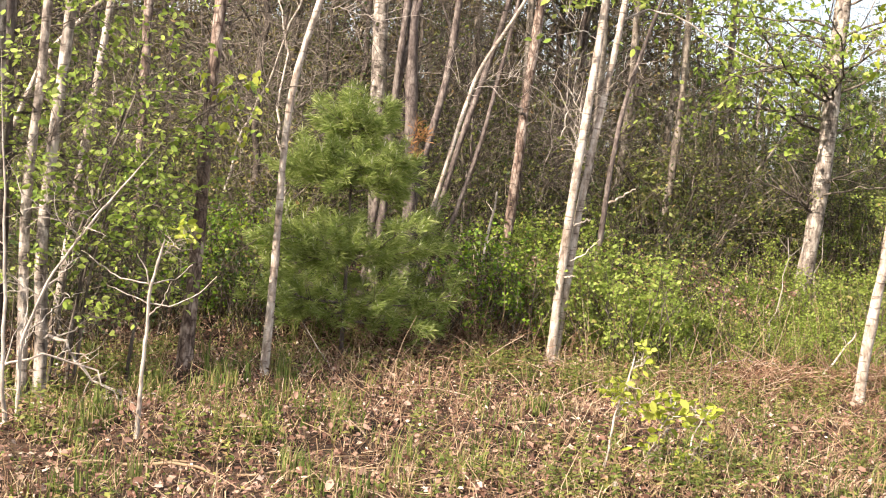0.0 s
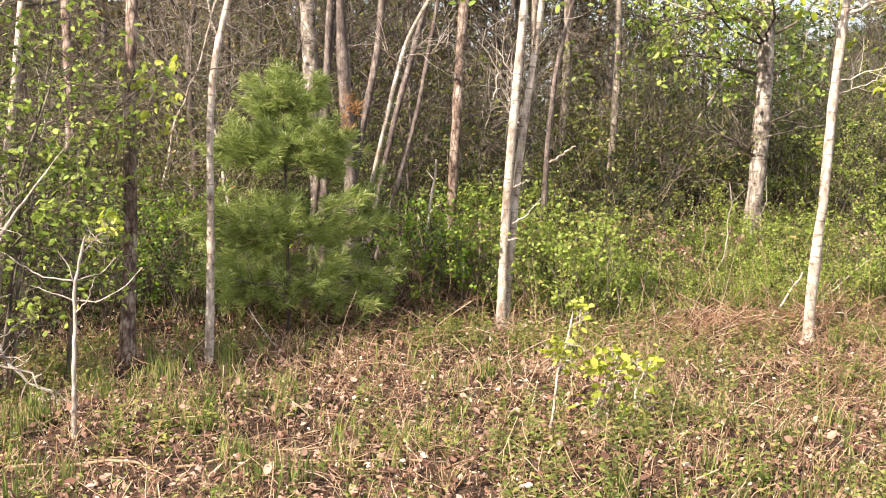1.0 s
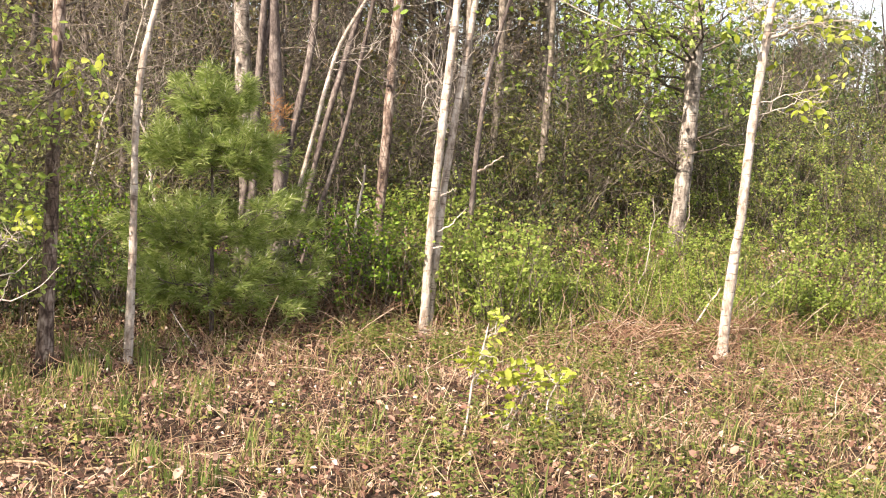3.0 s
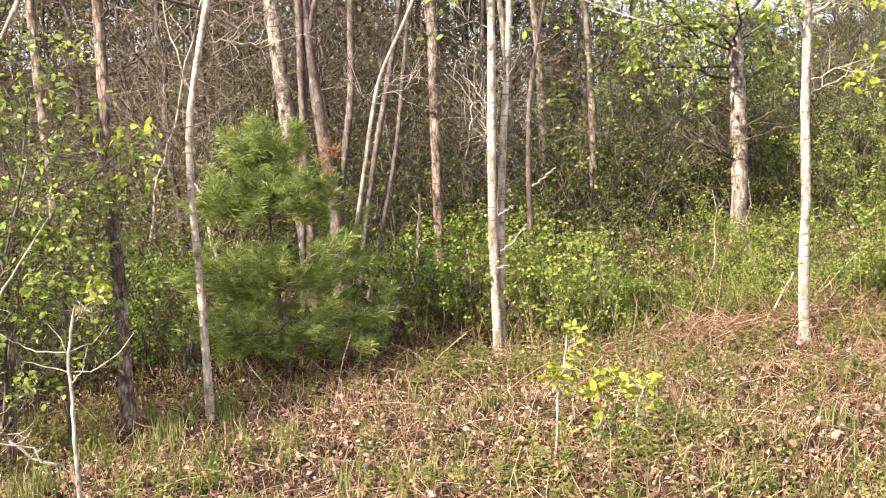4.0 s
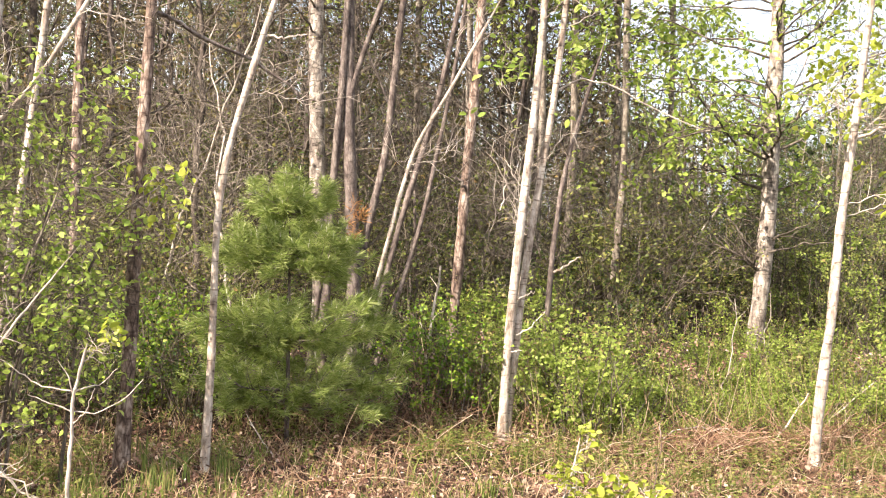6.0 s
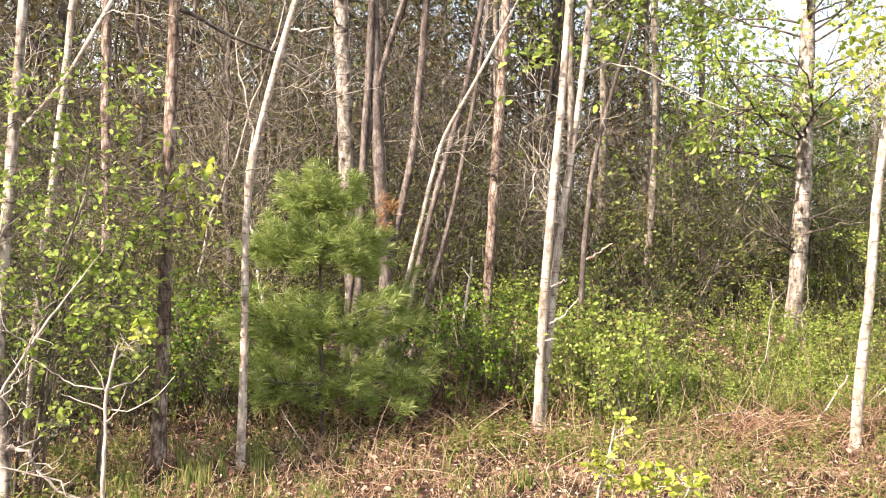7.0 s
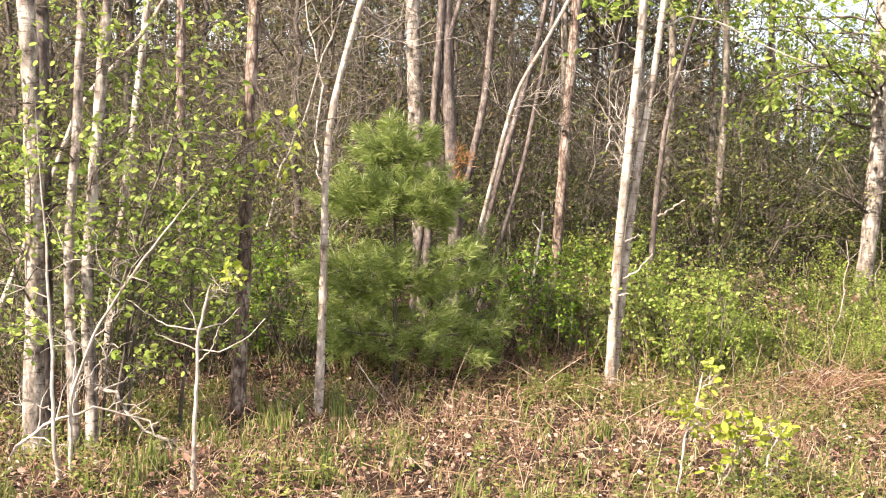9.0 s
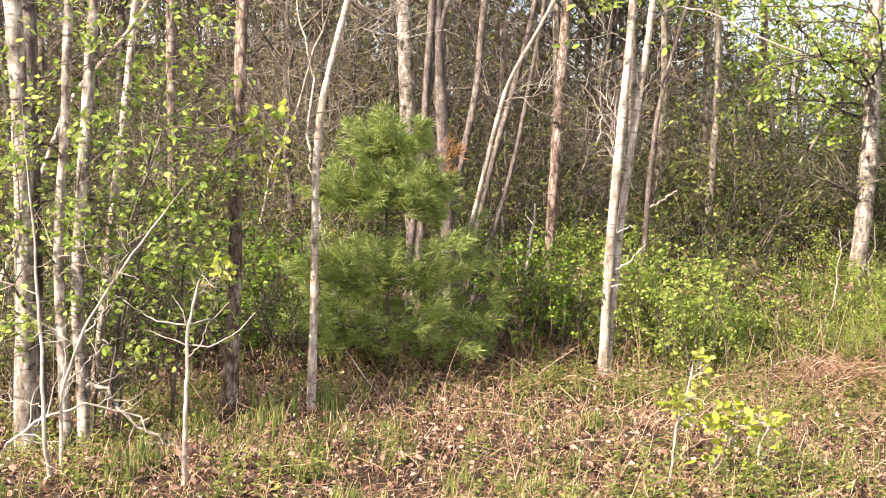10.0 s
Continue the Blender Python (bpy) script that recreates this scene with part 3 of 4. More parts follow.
tree(30, "leafy_sapling", "low sapling with round yellow-green leaves in the grass", 1.32, 5.75, [(0, 0), (0.2, 0.03), (0.33, 0.08)], 0.006, 0.003, 0.36, TWIG_PALE,
     limbs=[(0.1, 0.95, 10, 0.2, 0.4, 0.0)], twigs=20, leafm=LEAF_YELLOW, n_leaf=80, leaf=0.05, leaf_lo=0.05, droop=0.1, twigm=TWIG_PALE, category="sapling")


# ---- the young pine ----
def needles(geo, rng, pos, d, count, length, thin=0.0011):
    """Tufts of fine needles round the tips d at pos."""
    n = len(pos)
    q = np.repeat(pos, count, 0) + np.repeat(d, count, 0) * rng.uniform(-0.07, 0.01, (n * count, 1))
    w = unit(np.repeat(d, count, 0) * 0.8 + rng.normal(size=(n * count, 3)) * 0.5)
    s = unit(np.cross(w, rng.normal(size=w.shape))) * thin
    ln = length * rng.uniform(0.7, 1.1, (n * count, 1))
    V = np.stack([q - s, q + s, q + w * ln * 0.6 + s * 0.9 - np.array([0, 0, 0.006]), q + w * ln - np.array([0, 0, 0.018])], 1)
    geo.add(V, (np.array([(0, 1, 2), (0, 2, 3)])[None] + 4 * np.arange(n * count)[:, None, None]).reshape(-1, 3))


def pine(seed, x, y, height, reach, label, whorls, rusty=True, per=7, density=1.0):
    rng = np.random.default_rng(seed)
    root = thing("pine_sapling", x, y, lie1(x, y), label, "pine tree")
    P = trunk_path([(0, 0), (height * 0.5, -0.02), (height, -0.05)], height, rng, wob=0.004)
    R = np.linspace(0.02, 0.004, 26)
    g = Geo()
    tubes(g, P[None], R[None], 8)
    part("trunk", g, BARK_DARK, root)
    for wi, (h, ln, up) in enumerate(whorls):
        for b in range(per):
            a = 2 * np.pi * (b + rng.uniform(-0.3, 0.3)) / per + wi
            base = np.array([np.interp(h, P[:, 2], P[:, 0]), 0, h + rng.uniform(-0.05, 0.05)])
            L = ln * reach * rng.uniform(0.75, 1.1) * (1 + 0.16 * math.cos(a))
            s = np.linspace(0, 1, 7)[:, None]
            out = np.array([math.cos(a), math.sin(a) * 0.9, 0])
            B = base + out * L * s + np.array([0, 0, 1.0]) * (up * L * s + 0.16 * L * s ** 2.5) + rng.normal(size=(7, 3)) * 0.008 * s
            g = Geo()
            tubes(g, B[None], np.linspace(0.008, 0.003, 7)[None], 5)
            S, SR = sprout(rng, B[None], np.full((1, 7), 0.005), 11, 0.3, 1.0, 0.3 * reach, 0.75, 0.18, 0.9, 5, 0.12, 0.6, 0.002)
            tubes(g, S, SR, 4)
            limb = part("branch", g, BARK_DARK, root)
            allp = np.concatenate([np.stack([np.interp(np.linspace(0, 4, 5), np.linspace(0, 4, 7), B[:, c]) for c in range(3)], -1)[None], S])
            n = int(46 * density)
            i, t = rng.integers(len(allp), size=n), rng.uniform(0.45, 1.0, n) * 3.99
            i[:len(allp)], t[:len(allp)] = np.arange(len(allp)), 3.99
            j = t.astype(int)
            f = (t - j)[:, None]
            pos = allp[i, j] * (1 - f) + allp[i, j + 1] * f
            d = unit(0.8 * unit(allp[i, j + 1] - allp[i, j]) + np.array([0, 0, 0.6]) + rng.normal(size=pos.shape) * 0.25)
            g = Geo()
            needles(g, rng, pos, d, 42, 0.105, 0.0009)
            part("needle_mass", g, NEEDLE, limb)["kind"] = "stuff"
            g = Geo()
            q = allp[:, -1]
            tubes(g, np.stack([q, q + unit(q - allp[:, -2]) * 0.02 + np.array([0, 0, 0.02])], 1), np.tile([[0.003, 0.0015]], (len(q), 1)), 4)
            part("bud_mass", g, BUD, limb, "pale new buds at the tips")["kind"] = "stuff"
    if rusty:
        g = Geo()
        k = 8
        pos = np.array([0.47, -0.1, 1.76]) + rng.normal(size=(k, 3)) * np.array([0.035, 0.03, 0.05])
        needles(g, rng, pos, np.tile(np.array([[0.2, 0, 1.0]]), (k, 1)), 24, 0.1, 0.0014)
        part("dead_tuft", g, NEEDLE_RUST, root, "rust-brown dead needle tuft")
    return root


pine(31, -0.72, 8.9, 1.96, 1.0, "young pine with soft green needles in whorled tiers",
     [(0.33, 0.66, 0.0), (0.44, 0.84, 0.04), (0.76, 0.5, 0.06), (0.86, 0.66, 0.1), (1.34, 0.46, 0.05), (1.4, 0.38, 0.1), (1.76, 0.12, 0.3)], per=8, density=0.62)



# ---- saplings of the wood behind ----
def bare_sapling(seed, height, r, barkm, leafy, twigm=None, leafm=None):
    rng = np.random.default_rng(seed)
    root = thing("bare_sapling", 0, -60, 0, "thin bare sapling in the tangled wood behind", "sapling", "saplings of the wood")
    lean = rng.normal() * 0.6
    P = trunk_path([(0, 0), (height * 0.4, lean * 0.3 + rng.normal() * 0.06), (height * 0.7, lean + rng.normal() * 0.06), (height, lean * 1.4)], height, rng, wob=0.03)
    R = np.linspace(r, r * 0.25, 26)
    g = Geo()
    tubes(g, P[None], R[None], 6)
    part("trunk", g, barkm, root)
    g = Geo()
    P1, R1 = sprout(rng, P[None], R[None], 26, 0.1, 0.95, 0.3 * height, 1.0, 0.3, 0.4, 6, 0.22, 0.5, 0.005)
    tubes(g, P1, R1, 4)
    P2, R2 = sprout(rng, P1, R1, 170, 0.15, 1.0, 0.9, 0.9, 0.05, 0.6, 5, 0.25, 0.55, 0.0035)
    tubes(g, P2, R2, 3)
    P3, R3 = sprout(rng, P2, R2, 240, 0.2, 1.0, 0.4, 0.9, 0.05, 0.6, 4, 0.3, 0.6, 0.0025)
    tubes(g, P3, R3, 3)
    part("twig_mass", g, twigm or TWIG, root)["kind"] = "stuff"
    if leafy:
        g = Geo()
        leaves(g, rng, spots(rng, P3, leafy, 0.2, 1, 0.03), 0.075 if leafm else 0.055, 0.3, 1.1, small=True)
        part("foliage", g, leafm or (LEAF_OLIVE if seed % 2 else LEAF_DEEP), root)["kind"] = "stuff"
    return root


def scatter(protos, places, rng, low=0.8, high=1.2, sink=0.05):
    """Copies of the patterns at the places, each turned and sized its own way; the patterns themselves stand at the first places."""
    for n, (x, y) in enumerate(places):
        s = rng.uniform(low, high)
        m = pose(x, y, lie1(x, y) - sink, 0, 0, rng.uniform(0, 360)) @ Matrix.Diagonal((s, s, s * rng.uniform(0.9, 1.1), 1))
        if n < len(protos):
            protos[n].matrix_basis = m
        else:
            copy_thing(protos[n % len(protos)], pose(x, y, lie1(x, y) - sink, rng.normal() * 3, rng.normal() * 3, rng.uniform(0, 360)))


rng = np.random.default_rng(41)
protos = [bare_sapling(50 + i, h, r, b, lf) for i, (h, r, b, lf) in enumerate(
    [(6.0, 0.03, BARK_BROWN_SHADED, 500), (5.0, 0.02, BARK_DARK, 500), (6.5, 0.036, BARK_BROWN_SHADED, 300), (4.2, 0.016, BARK_GREY, 700), (5.5, 0.024, BARK_BROWN_SHADED, 300), (4.6, 0.018, BARK_DARK, 800), (5.2, 0.022, BARK_GREY, 300), (4.0, 0.015, BARK_BROWN_SHADED, 400)])]
snags = [bare_sapling(160 + i, h, r, TWIG_PALE if i else BARK_GREY, 0, BARK_GREY if i else TWIG) for i, (h, r) in enumerate([(2.6, 0.014), (3.4, 0.018), (2.0, 0.012)])]
places = [(2.7, 12.6), (3.1, 13.3), (1.8, 13.4), (4.6, 13.4), (-1.4, 10.6), (-3.2, 10.8), (0.2, 11.8), (-2.4, 11.9), (0.9, 12.4)]
scatter(snags, places, rng, 0.9, 1.1)
budding = [bare_sapling(170 + i, h, r, b2, n, None, LEAF_BROWN) for i, (h, r, b2, n) in enumerate([(7.5, 0.05, BARK_DARK, 2600), (8.5, 0.06, BARK_BROWN_SHADED, 2400), (6.5, 0.04, BARK_DARK, 2800)])]
places = [(u * y, y) for y, us in ((14.5, (-0.4, -0.3, -0.19, -0.1, -0.02, 0.05, 0.1)), (16.5, (-0.44, -0.34, -0.25, -0.15, -0.06, 0.03, 0.08, 0.13)), (19, (-0.42, -0.33, -0.27, -0.21, -0.12, -0.03, 0.06, 0.11)), (23, (-0.4, -0.3, -0.24, -0.17, -0.09, -0.01, 0.05, 0.1, 0.14))) for u in us]
scatter(budding, [(x + rng.uniform(-0.4, 0.4), y + rng.uniform(-0.6, 0.6)) for x, y in places], rng, 0.9, 1.1)
spot = []
while len(spot) < 62:
    y = rng.uniform(11.3, 30)
    x = y * rng.uniform(-0.46, 0.16) if rng.random() < 0.8 else y * rng.uniform(0.16, 0.5)
    if x / y > 0.14 and y < 17:
        continue
    if min([math.hypot(x - a, y - b) for a, b in spot] + [9]) > 0.35:
        spot.append((x, y))
scatter(protos, spot, rng)


# ---- brush and thicket ----
def thicket(seed, n, tall, wide, leafm, n_leaf, leaf, label, name="brush_thicket", stemm=None):
    rng = np.random.default_rng(seed)
    root = thing(name, 0, -60, 0, label, "brush", "tangled brush", "stuff")
    base = np.stack([rng.uniform(-wide, wide, n), rng.uniform(-0.6, 0.6, n), np.full(n, -0.05)], -1)
    d = unit(np.stack([rng.normal(size=n) * 0.35, rng.normal(size=n) * 0.35, np.ones(n)], -1))
    L = tall * rng.uniform(0.35, 1.0, n) / 5
    pts = [base]
    for _ in range(5):
        pts.append(pts[-1] + d * L[:, None])
        d = unit(d + rng.normal(size=(n, 3)) * 0.3)
    P = np.stack(pts, 1)
    R = rng.uniform(0.003, 0.009, n)[:, None] * np.linspace(1, 0.35, 6)
    g = Geo()
    tubes(g, P, R, 3)
    P2, R2 = sprout(rng, P, R, n * 4, 0.2, 1.0, 0.55, 1.0, 0.15, 0.6, 4, 0.3, 0.6, 0.0022)
    tubes(g, P2, R2, 3)
    part("stem_mass", g, stemm or BRUSH, root)["kind"] = "stuff"
    if n_leaf:
        g = Geo()
        leaves(g, rng, spots(rng, P2, n_leaf, 0.2, 1, 0.04), leaf, 0.1, 1.1, small=True)
        part("foliage", g, leafm, root)["kind"] = "stuff"
    return root


rng = np.random.default_rng(61)
brush = [thicket(70 + i, 68, t, 1.2, m, nl, 0.05, "tangle of brown stems and small dull leaves under the trees") for i, (t, m, nl) in enumerate(
    [(2.2, LEAF_DEEP, 1900), (1.7, LEAF_OLIVE, 2200), (2.8, LEAF_BROWN, 1700), (1.9, LEAF_OLIVE, 1900)])]
spot = []
for y0, step in ((11.6, 1.4), (13.0, 1.6), (15.0, 1.9), (17.5, 2.3), (21, 2.8), (26, 3.4)):
    x = -0.47 * y0
    while x < 0.5 * y0:
        spot.append((x + rng.uniform(-0.4, 0.4), y0 + rng.uniform(-0.5, 0.5)))
        x += step
for x in np.arange(-4.0, -1.6, 0.8):
    spot.append((x, 9.3 + rng.uniform(-0.3, 0.4)))
spot += [(-2.9, 8.5), (-3.6, 8.2)]
rng.shuffle(spot)
scatter(brush, [tuple(s) for s in spot if not (s[1] < 12.3 and 2.4 < s[0] < 4.4)], rng)


# taller olive scrub filling the wood up to its skyline
scrub = [thicket(76 + i, 80, t, 1.3, m, nl, 0.06, "dense olive scrub with small leaves in the wood behind", "olive_scrub") for i, (t, m, nl) in enumerate(
    [(2.9, LEAF_OLIVE, 3400), (2.4, LEAF_OLIVE, 3000), (3.3, LEAF_DEEP, 3000)])]
spot = []
for y0, step in ((13.8, 1.7), (16.2, 1.8), (19.5, 2.1), (24, 2.5), (29, 3.0)):
    x = -0.48 * y0
    while x < 0.52 * y0:
        spot.append((x + rng.uniform(-0.5, 0.5), y0 + rng.uniform(-0.7, 0.7)))
        x += step
rng.shuffle(spot)
scatter(scrub, [tuple(p) for p in spot], rng, 0.85, 1.1)


# ---- green bushes at the edge ----
def bush(seed, tall, n_leaf, leafm, size, label, category="bush"):
    rng = np.random.default_rng(seed)
    root = thing("green_bush", 0, -60, 0, label, category, "bushes along the edge")
    n = 16
    base = np.stack([rng.normal(size=n) * 0.14, rng.normal(size=n) * 0.14, np.full(n, -0.03)], -1)
    d = unit(np.stack([rng.normal(size=n) * 0.35, rng.normal(size=n) * 0.35, np.ones(n)], -1))
    pts = [base]
    L = tall * rng.uniform(0.5, 1.0, n) / 4
    for _ in range(4):
        pts.append(pts[-1] + d * L[:, None])
        d = unit(d + rng.normal(size=(n, 3)) * 0.15)
    P = np.stack(pts, 1)
    R = np.full((n, 1), 0.005) * np.linspace(1, 0.4, 5)
    g = Geo()
    tubes(g, P, R, 4)
    P2, R2 = sprout(rng, P, R, 95, 0.15, 1.0, 0.34, 0.8, 0.4, 0.6, 4, 0.2, 0.6, 0.0018)
    tubes(g, P2, R2, 3)
    part("stem_mass", g, TWIG, root)["kind"] = "stuff"
    g = Geo()
    q = np.repeat(spots(rng, P2, n_leaf // 5, 0.2, 1, 0.01), 5, 0)
    leaves(g, rng, q + rng.normal(size=q.shape) * 0.022, size, -0.1, 1.3, small=True)
    part("foliage", g, leafm, root)["kind"] = "stuff"
    return root


rng = np.random.default_rng(81)
bushes = [bush(90 + i, t, n, m, s, "low bush with small bright green leaves") for i, (t, n, m, s) in enumerate(
    [(0.8, 1900, LEAF_BUSH, 0.034), (0.62, 1700, LEAF_BUSH, 0.032), (0.9, 1600, LEAF_BUSH, 0.036), (0.5, 1500, LEAF_BUSH, 0.027), (0.72, 1300, WEED, 0.03)])]
spot = []
for x, y in ((1.5, 10.2), (2.0, 10.1), (2.5, 10.3), (1.7, 10.8), (2.3, 10.9), (2.9, 10.8), (3.3, 11.0), (1.1, 10.9), (3.0, 11.5), (3.45, 11.4), (4.2, 11.4), (4.6, 11.3), (4.1, 10.9),
             (0.75, 10.6), (1.3, 9.9), (1.9, 9.7), (2.4, 9.9), (4.4, 10.2), (4.9, 10.0), (5.2, 10.6), (4.7, 9.5), (5.5, 10.0), (1.0, 10.4),
             (2.2, 9.3), (3.8, 9.9), (1.6, 9.3), (4.1, 9.2), (5.0, 9.2), (2.0, 11.6), (2.6, 12.0), (1.4, 11.8), (3.4, 12.6), (4.6, 12.4), (5.2, 12.2), (5.8, 11.5), (0.6, 11.4)):
    spot.append((x + rng.uniform(-0.2, 0.2), y + rng.uniform(-0.25, 0.2)))


def open_to_view(spot):
    """Leaves the feet of the birch and of the big tree standing free."""
    return [(x, y) for x, y in spot if not (abs(x - 0.115 * y) < 0.3 and 8.4 < y < 9.5) and not (abs(x - 0.29 * y) < 0.36 and 9.5 < y < 11.9)]


low = [s for s in spot if s not in open_to_view(spot)]
scatter(bushes, open_to_view(spot), rng, 0.8, 1.3)
scatter([copy_thing(o, pose(0, -60, 0)) for o in bushes], low + [(3.0, 10.4), (3.3, 10.7), (3.6, 11.2), (2.85, 10.9), (3.7, 10.4), (3.2, 10.0), (2.7, 10.1), (3.5, 9.9), (2.6, 9.7)], rng, 0.55, 0.8)
scatter([copy_thing(o, pose(0, -60, 0)) for o in bushes[:4]], open_to_view([(rng.uniform(0.7, 5.4), rng.uniform(9.15, 10.3)) for _ in range(26)]), rng, 0.5, 0.8)
scatter([copy_thing(o, pose(0, -60, 0)) for o in bushes[:4]], [(rng.uniform(1.3, 4.6), rng.uniform(9.2, 10.6)) for _ in range(30)], rng, 0.55, 0.75)
scatter([copy_thing(o, pose(0, -60, 0)) for o in bushes[:4]], [(3.45, 10.9), (3.3, 10.6), (2.65, 10.8), (2.75, 10.6), (3.9, 11.1), (4.1, 10.8)], rng, 0.85, 1.0)
tall = [bush(205 + i, t, 2400, m, 0.034, "tall leafy green shrub at the wood's edge", "shrub") for i, (t, m) in enumerate([(1.9, LEAF_BUSH), (1.6, WEED), (2.2, LEAF_OLIVE)])]
scatter(tall, [(5.2, 11.6), (5.9, 12.2), (4.9, 12.8), (5.6, 13.2), (6.4, 12.8), (6.2, 11.4), (6.9, 13.4), (4.5, 13.6), (5.5, 10.6), (7.2, 14.5), (6.4, 14.6), (5.2, 14.8), (4.3, 12.4), (3.9, 13.4), (4.7, 11.7), (4.9, 11.0), (3.5, 13.0), (4.3, 13.1), (2.6, 13.2), (1.9, 13.2), (3.0, 13.9), (1.3, 13.3)], rng, 0.9, 1.15)
fern = [bush(195 + i, t, 1100, DEAD, 0.04, "rust-brown dead fern clump among the bushes", "dead fern") for i, t in enumerate((0.6, 0.8))]
scatter(fern, [(1.4, 10.4), (2.7, 10.2), (4.4, 10.7), (1.9, 11.3), (0.3, 9.9), (5.0, 10.4), (1.1, 11.4), (2.3, 10.5), (4.7, 9.8), (0.8, 10.1)], rng, 0.7, 1.0)
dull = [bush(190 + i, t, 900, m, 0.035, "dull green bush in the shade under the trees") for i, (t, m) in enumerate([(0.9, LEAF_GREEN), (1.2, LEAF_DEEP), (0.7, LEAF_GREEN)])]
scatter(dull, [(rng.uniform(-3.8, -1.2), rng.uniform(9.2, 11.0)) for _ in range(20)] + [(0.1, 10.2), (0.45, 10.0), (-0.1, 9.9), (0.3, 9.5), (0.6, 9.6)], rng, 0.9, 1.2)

# ---- distance: a line of woods along the horizon ----
rng = np.random.default_rng(101)
g, gl = Geo(), Geo()
n = 420
ty = rng.uniform(34, 70, n)
tx = ty * rng.uniform(-0.55, 0.6, n)
tz = lie(tx, ty)
th = rng.uniform(3.2, 6.2, n) * np.where((tx / ty > 0.08) & (tx / ty < 0.27), 1.45, 1.0)
P = np.stack([np.stack([tx, ty, tz - 0.2], -1), np.stack([tx + rng.normal(size=n) * 0.2, ty, tz + th * 0.5], -1), np.stack([tx + rng.normal(size=n) * 0.4, ty, tz + th], -1)], 1)
R = np.full((n, 1), 0.07) * np.array([[1, 0.7, 0.2]])
tubes(g, P, R, 5)
P1, R1 = sprout(rng, P, R, n * 12, 0.15, 1.0, 2.0, 1.0, 0.4, 0.4, 4, 0.2, 0.3, 0.012)
tubes(g, P1, R1, 3)
leaves(gl, rng, spots(rng, P1, 40000, 0.2, 1.0, 0.3), 0.24, 0.2, 1.2, small=True)
stuff("far_woods", g, BRUSH, "distant grey-brown trunks and boughs of a wood", "woods")
stuff("far_foliage", gl, LEAF_DEEP, "dull green leaves of the distant wood", "foliage")


# ---- ground cover ----
def field(rng, n, x0=-4.2, x1=6.0, y0=4.0, y1=10.6):
    y = y0 + (y1 - y0) * rng.random(n) ** 1.15
    x = rng.uniform(x0, x1, n)
    return np.stack([x, y, lie(x, y)], -1)


def clumps(rng, n, per, spread, *area):
    """Points gathered in loose tufts of about per each."""
    p = np.repeat(field(rng, n, *area), per, 0)
    p[:, :2] += rng.normal(size=(len(p), 2)) * np.repeat(spread * rng.uniform(0.4, 1.4, n), per)[:, None]
    p[:, 2] = lie(p[:, 0], p[:, 1])
    return p


rng = np.random.default_rng(111)
g = Geo()
p = field(rng, 3200)
p[:, 2] += rng.uniform(0.01, 0.09, len(p))
leaves(g, rng, p, 0.05, 0.0, 1.2)
p = field(rng, 32000)
p[:, 2] += rng.uniform(0.0, 0.045, len(p))
leaves(g, rng, p[:9000], 0.042, 0.0, 1.2)
leaves(g, rng, p[9000:], 0.044, 0.0, 1.2, small=True)
p = field(rng, 46000)
p[:, 2] += 0.12 * rng.random(len(p)) ** 2
leaves(g, rng, p, 0.027, 0.0, 0.9, small=True)
p = field(rng, 9000, -8, 9, 9, 16)
p[:, 2] += rng.uniform(0.0, 0.04, len(p))
leaves(g, rng, p, 0.07, 0.0, 1.2, small=True, flat=True)
stuff("leaf_litter", g, DEAD, "curled brown and pinkish dead leaves on the soil", "leaf litter")


def stalks(rng, p, length, radius, lift=0.1, arch=0.1, k=5, spread=0.9, way=0.0):
    n = len(p)
    a = way + rng.normal(size=n) * spread + rng.choice([0, np.pi], n)
    d = np.stack([np.cos(a), np.sin(a), np.zeros(n)], -1)
    s = np.linspace(-0.5, 0.5, k)
    L = length * rng.uniform(0.4, 1.0, n)
    Q = p[:, None] + d[:, None] * (L[:, None] * s)[..., None] + rng.normal(size=(n, k, 3)) * 0.012
    Q[:, :, 2] = lie(Q[:, :, 0], Q[:, :, 1]) + (p[:, 2] - lie(p[:, 0], p[:, 1]))[:, None] + lift * rng.normal(size=n)[:, None] * s * L[:, None] + arch * (0.25 - s ** 2) * L[:, None] + 0.01
    return Q, (radius * rng.uniform(0.6, 1.4, n))[:, None] * np.linspace(1, 0.6, k)


g = Geo()
p = np.concatenate([field(rng, 3900), field(rng, 1500, -0.6, 5.5, 4.2, 8.4)])
rng.shuffle(p)
p[:, 2] += rng.uniform(0, 0.05, len(p))
Q, R = stalks(rng, p[:4000], 0.22, 0.0024, 0.9, 0.2, 4, 1.6)
tubes(g, Q, R, 3)
Q, R = stalks(rng, p[4000:], 0.4, 0.0024, 0.45, 0.15, 5, 1.6)
tubes(g, Q, R, 3)
stuff("dry_stalks", g, STRAW, "flattened dry tan stalks lying in the grass", "straw")

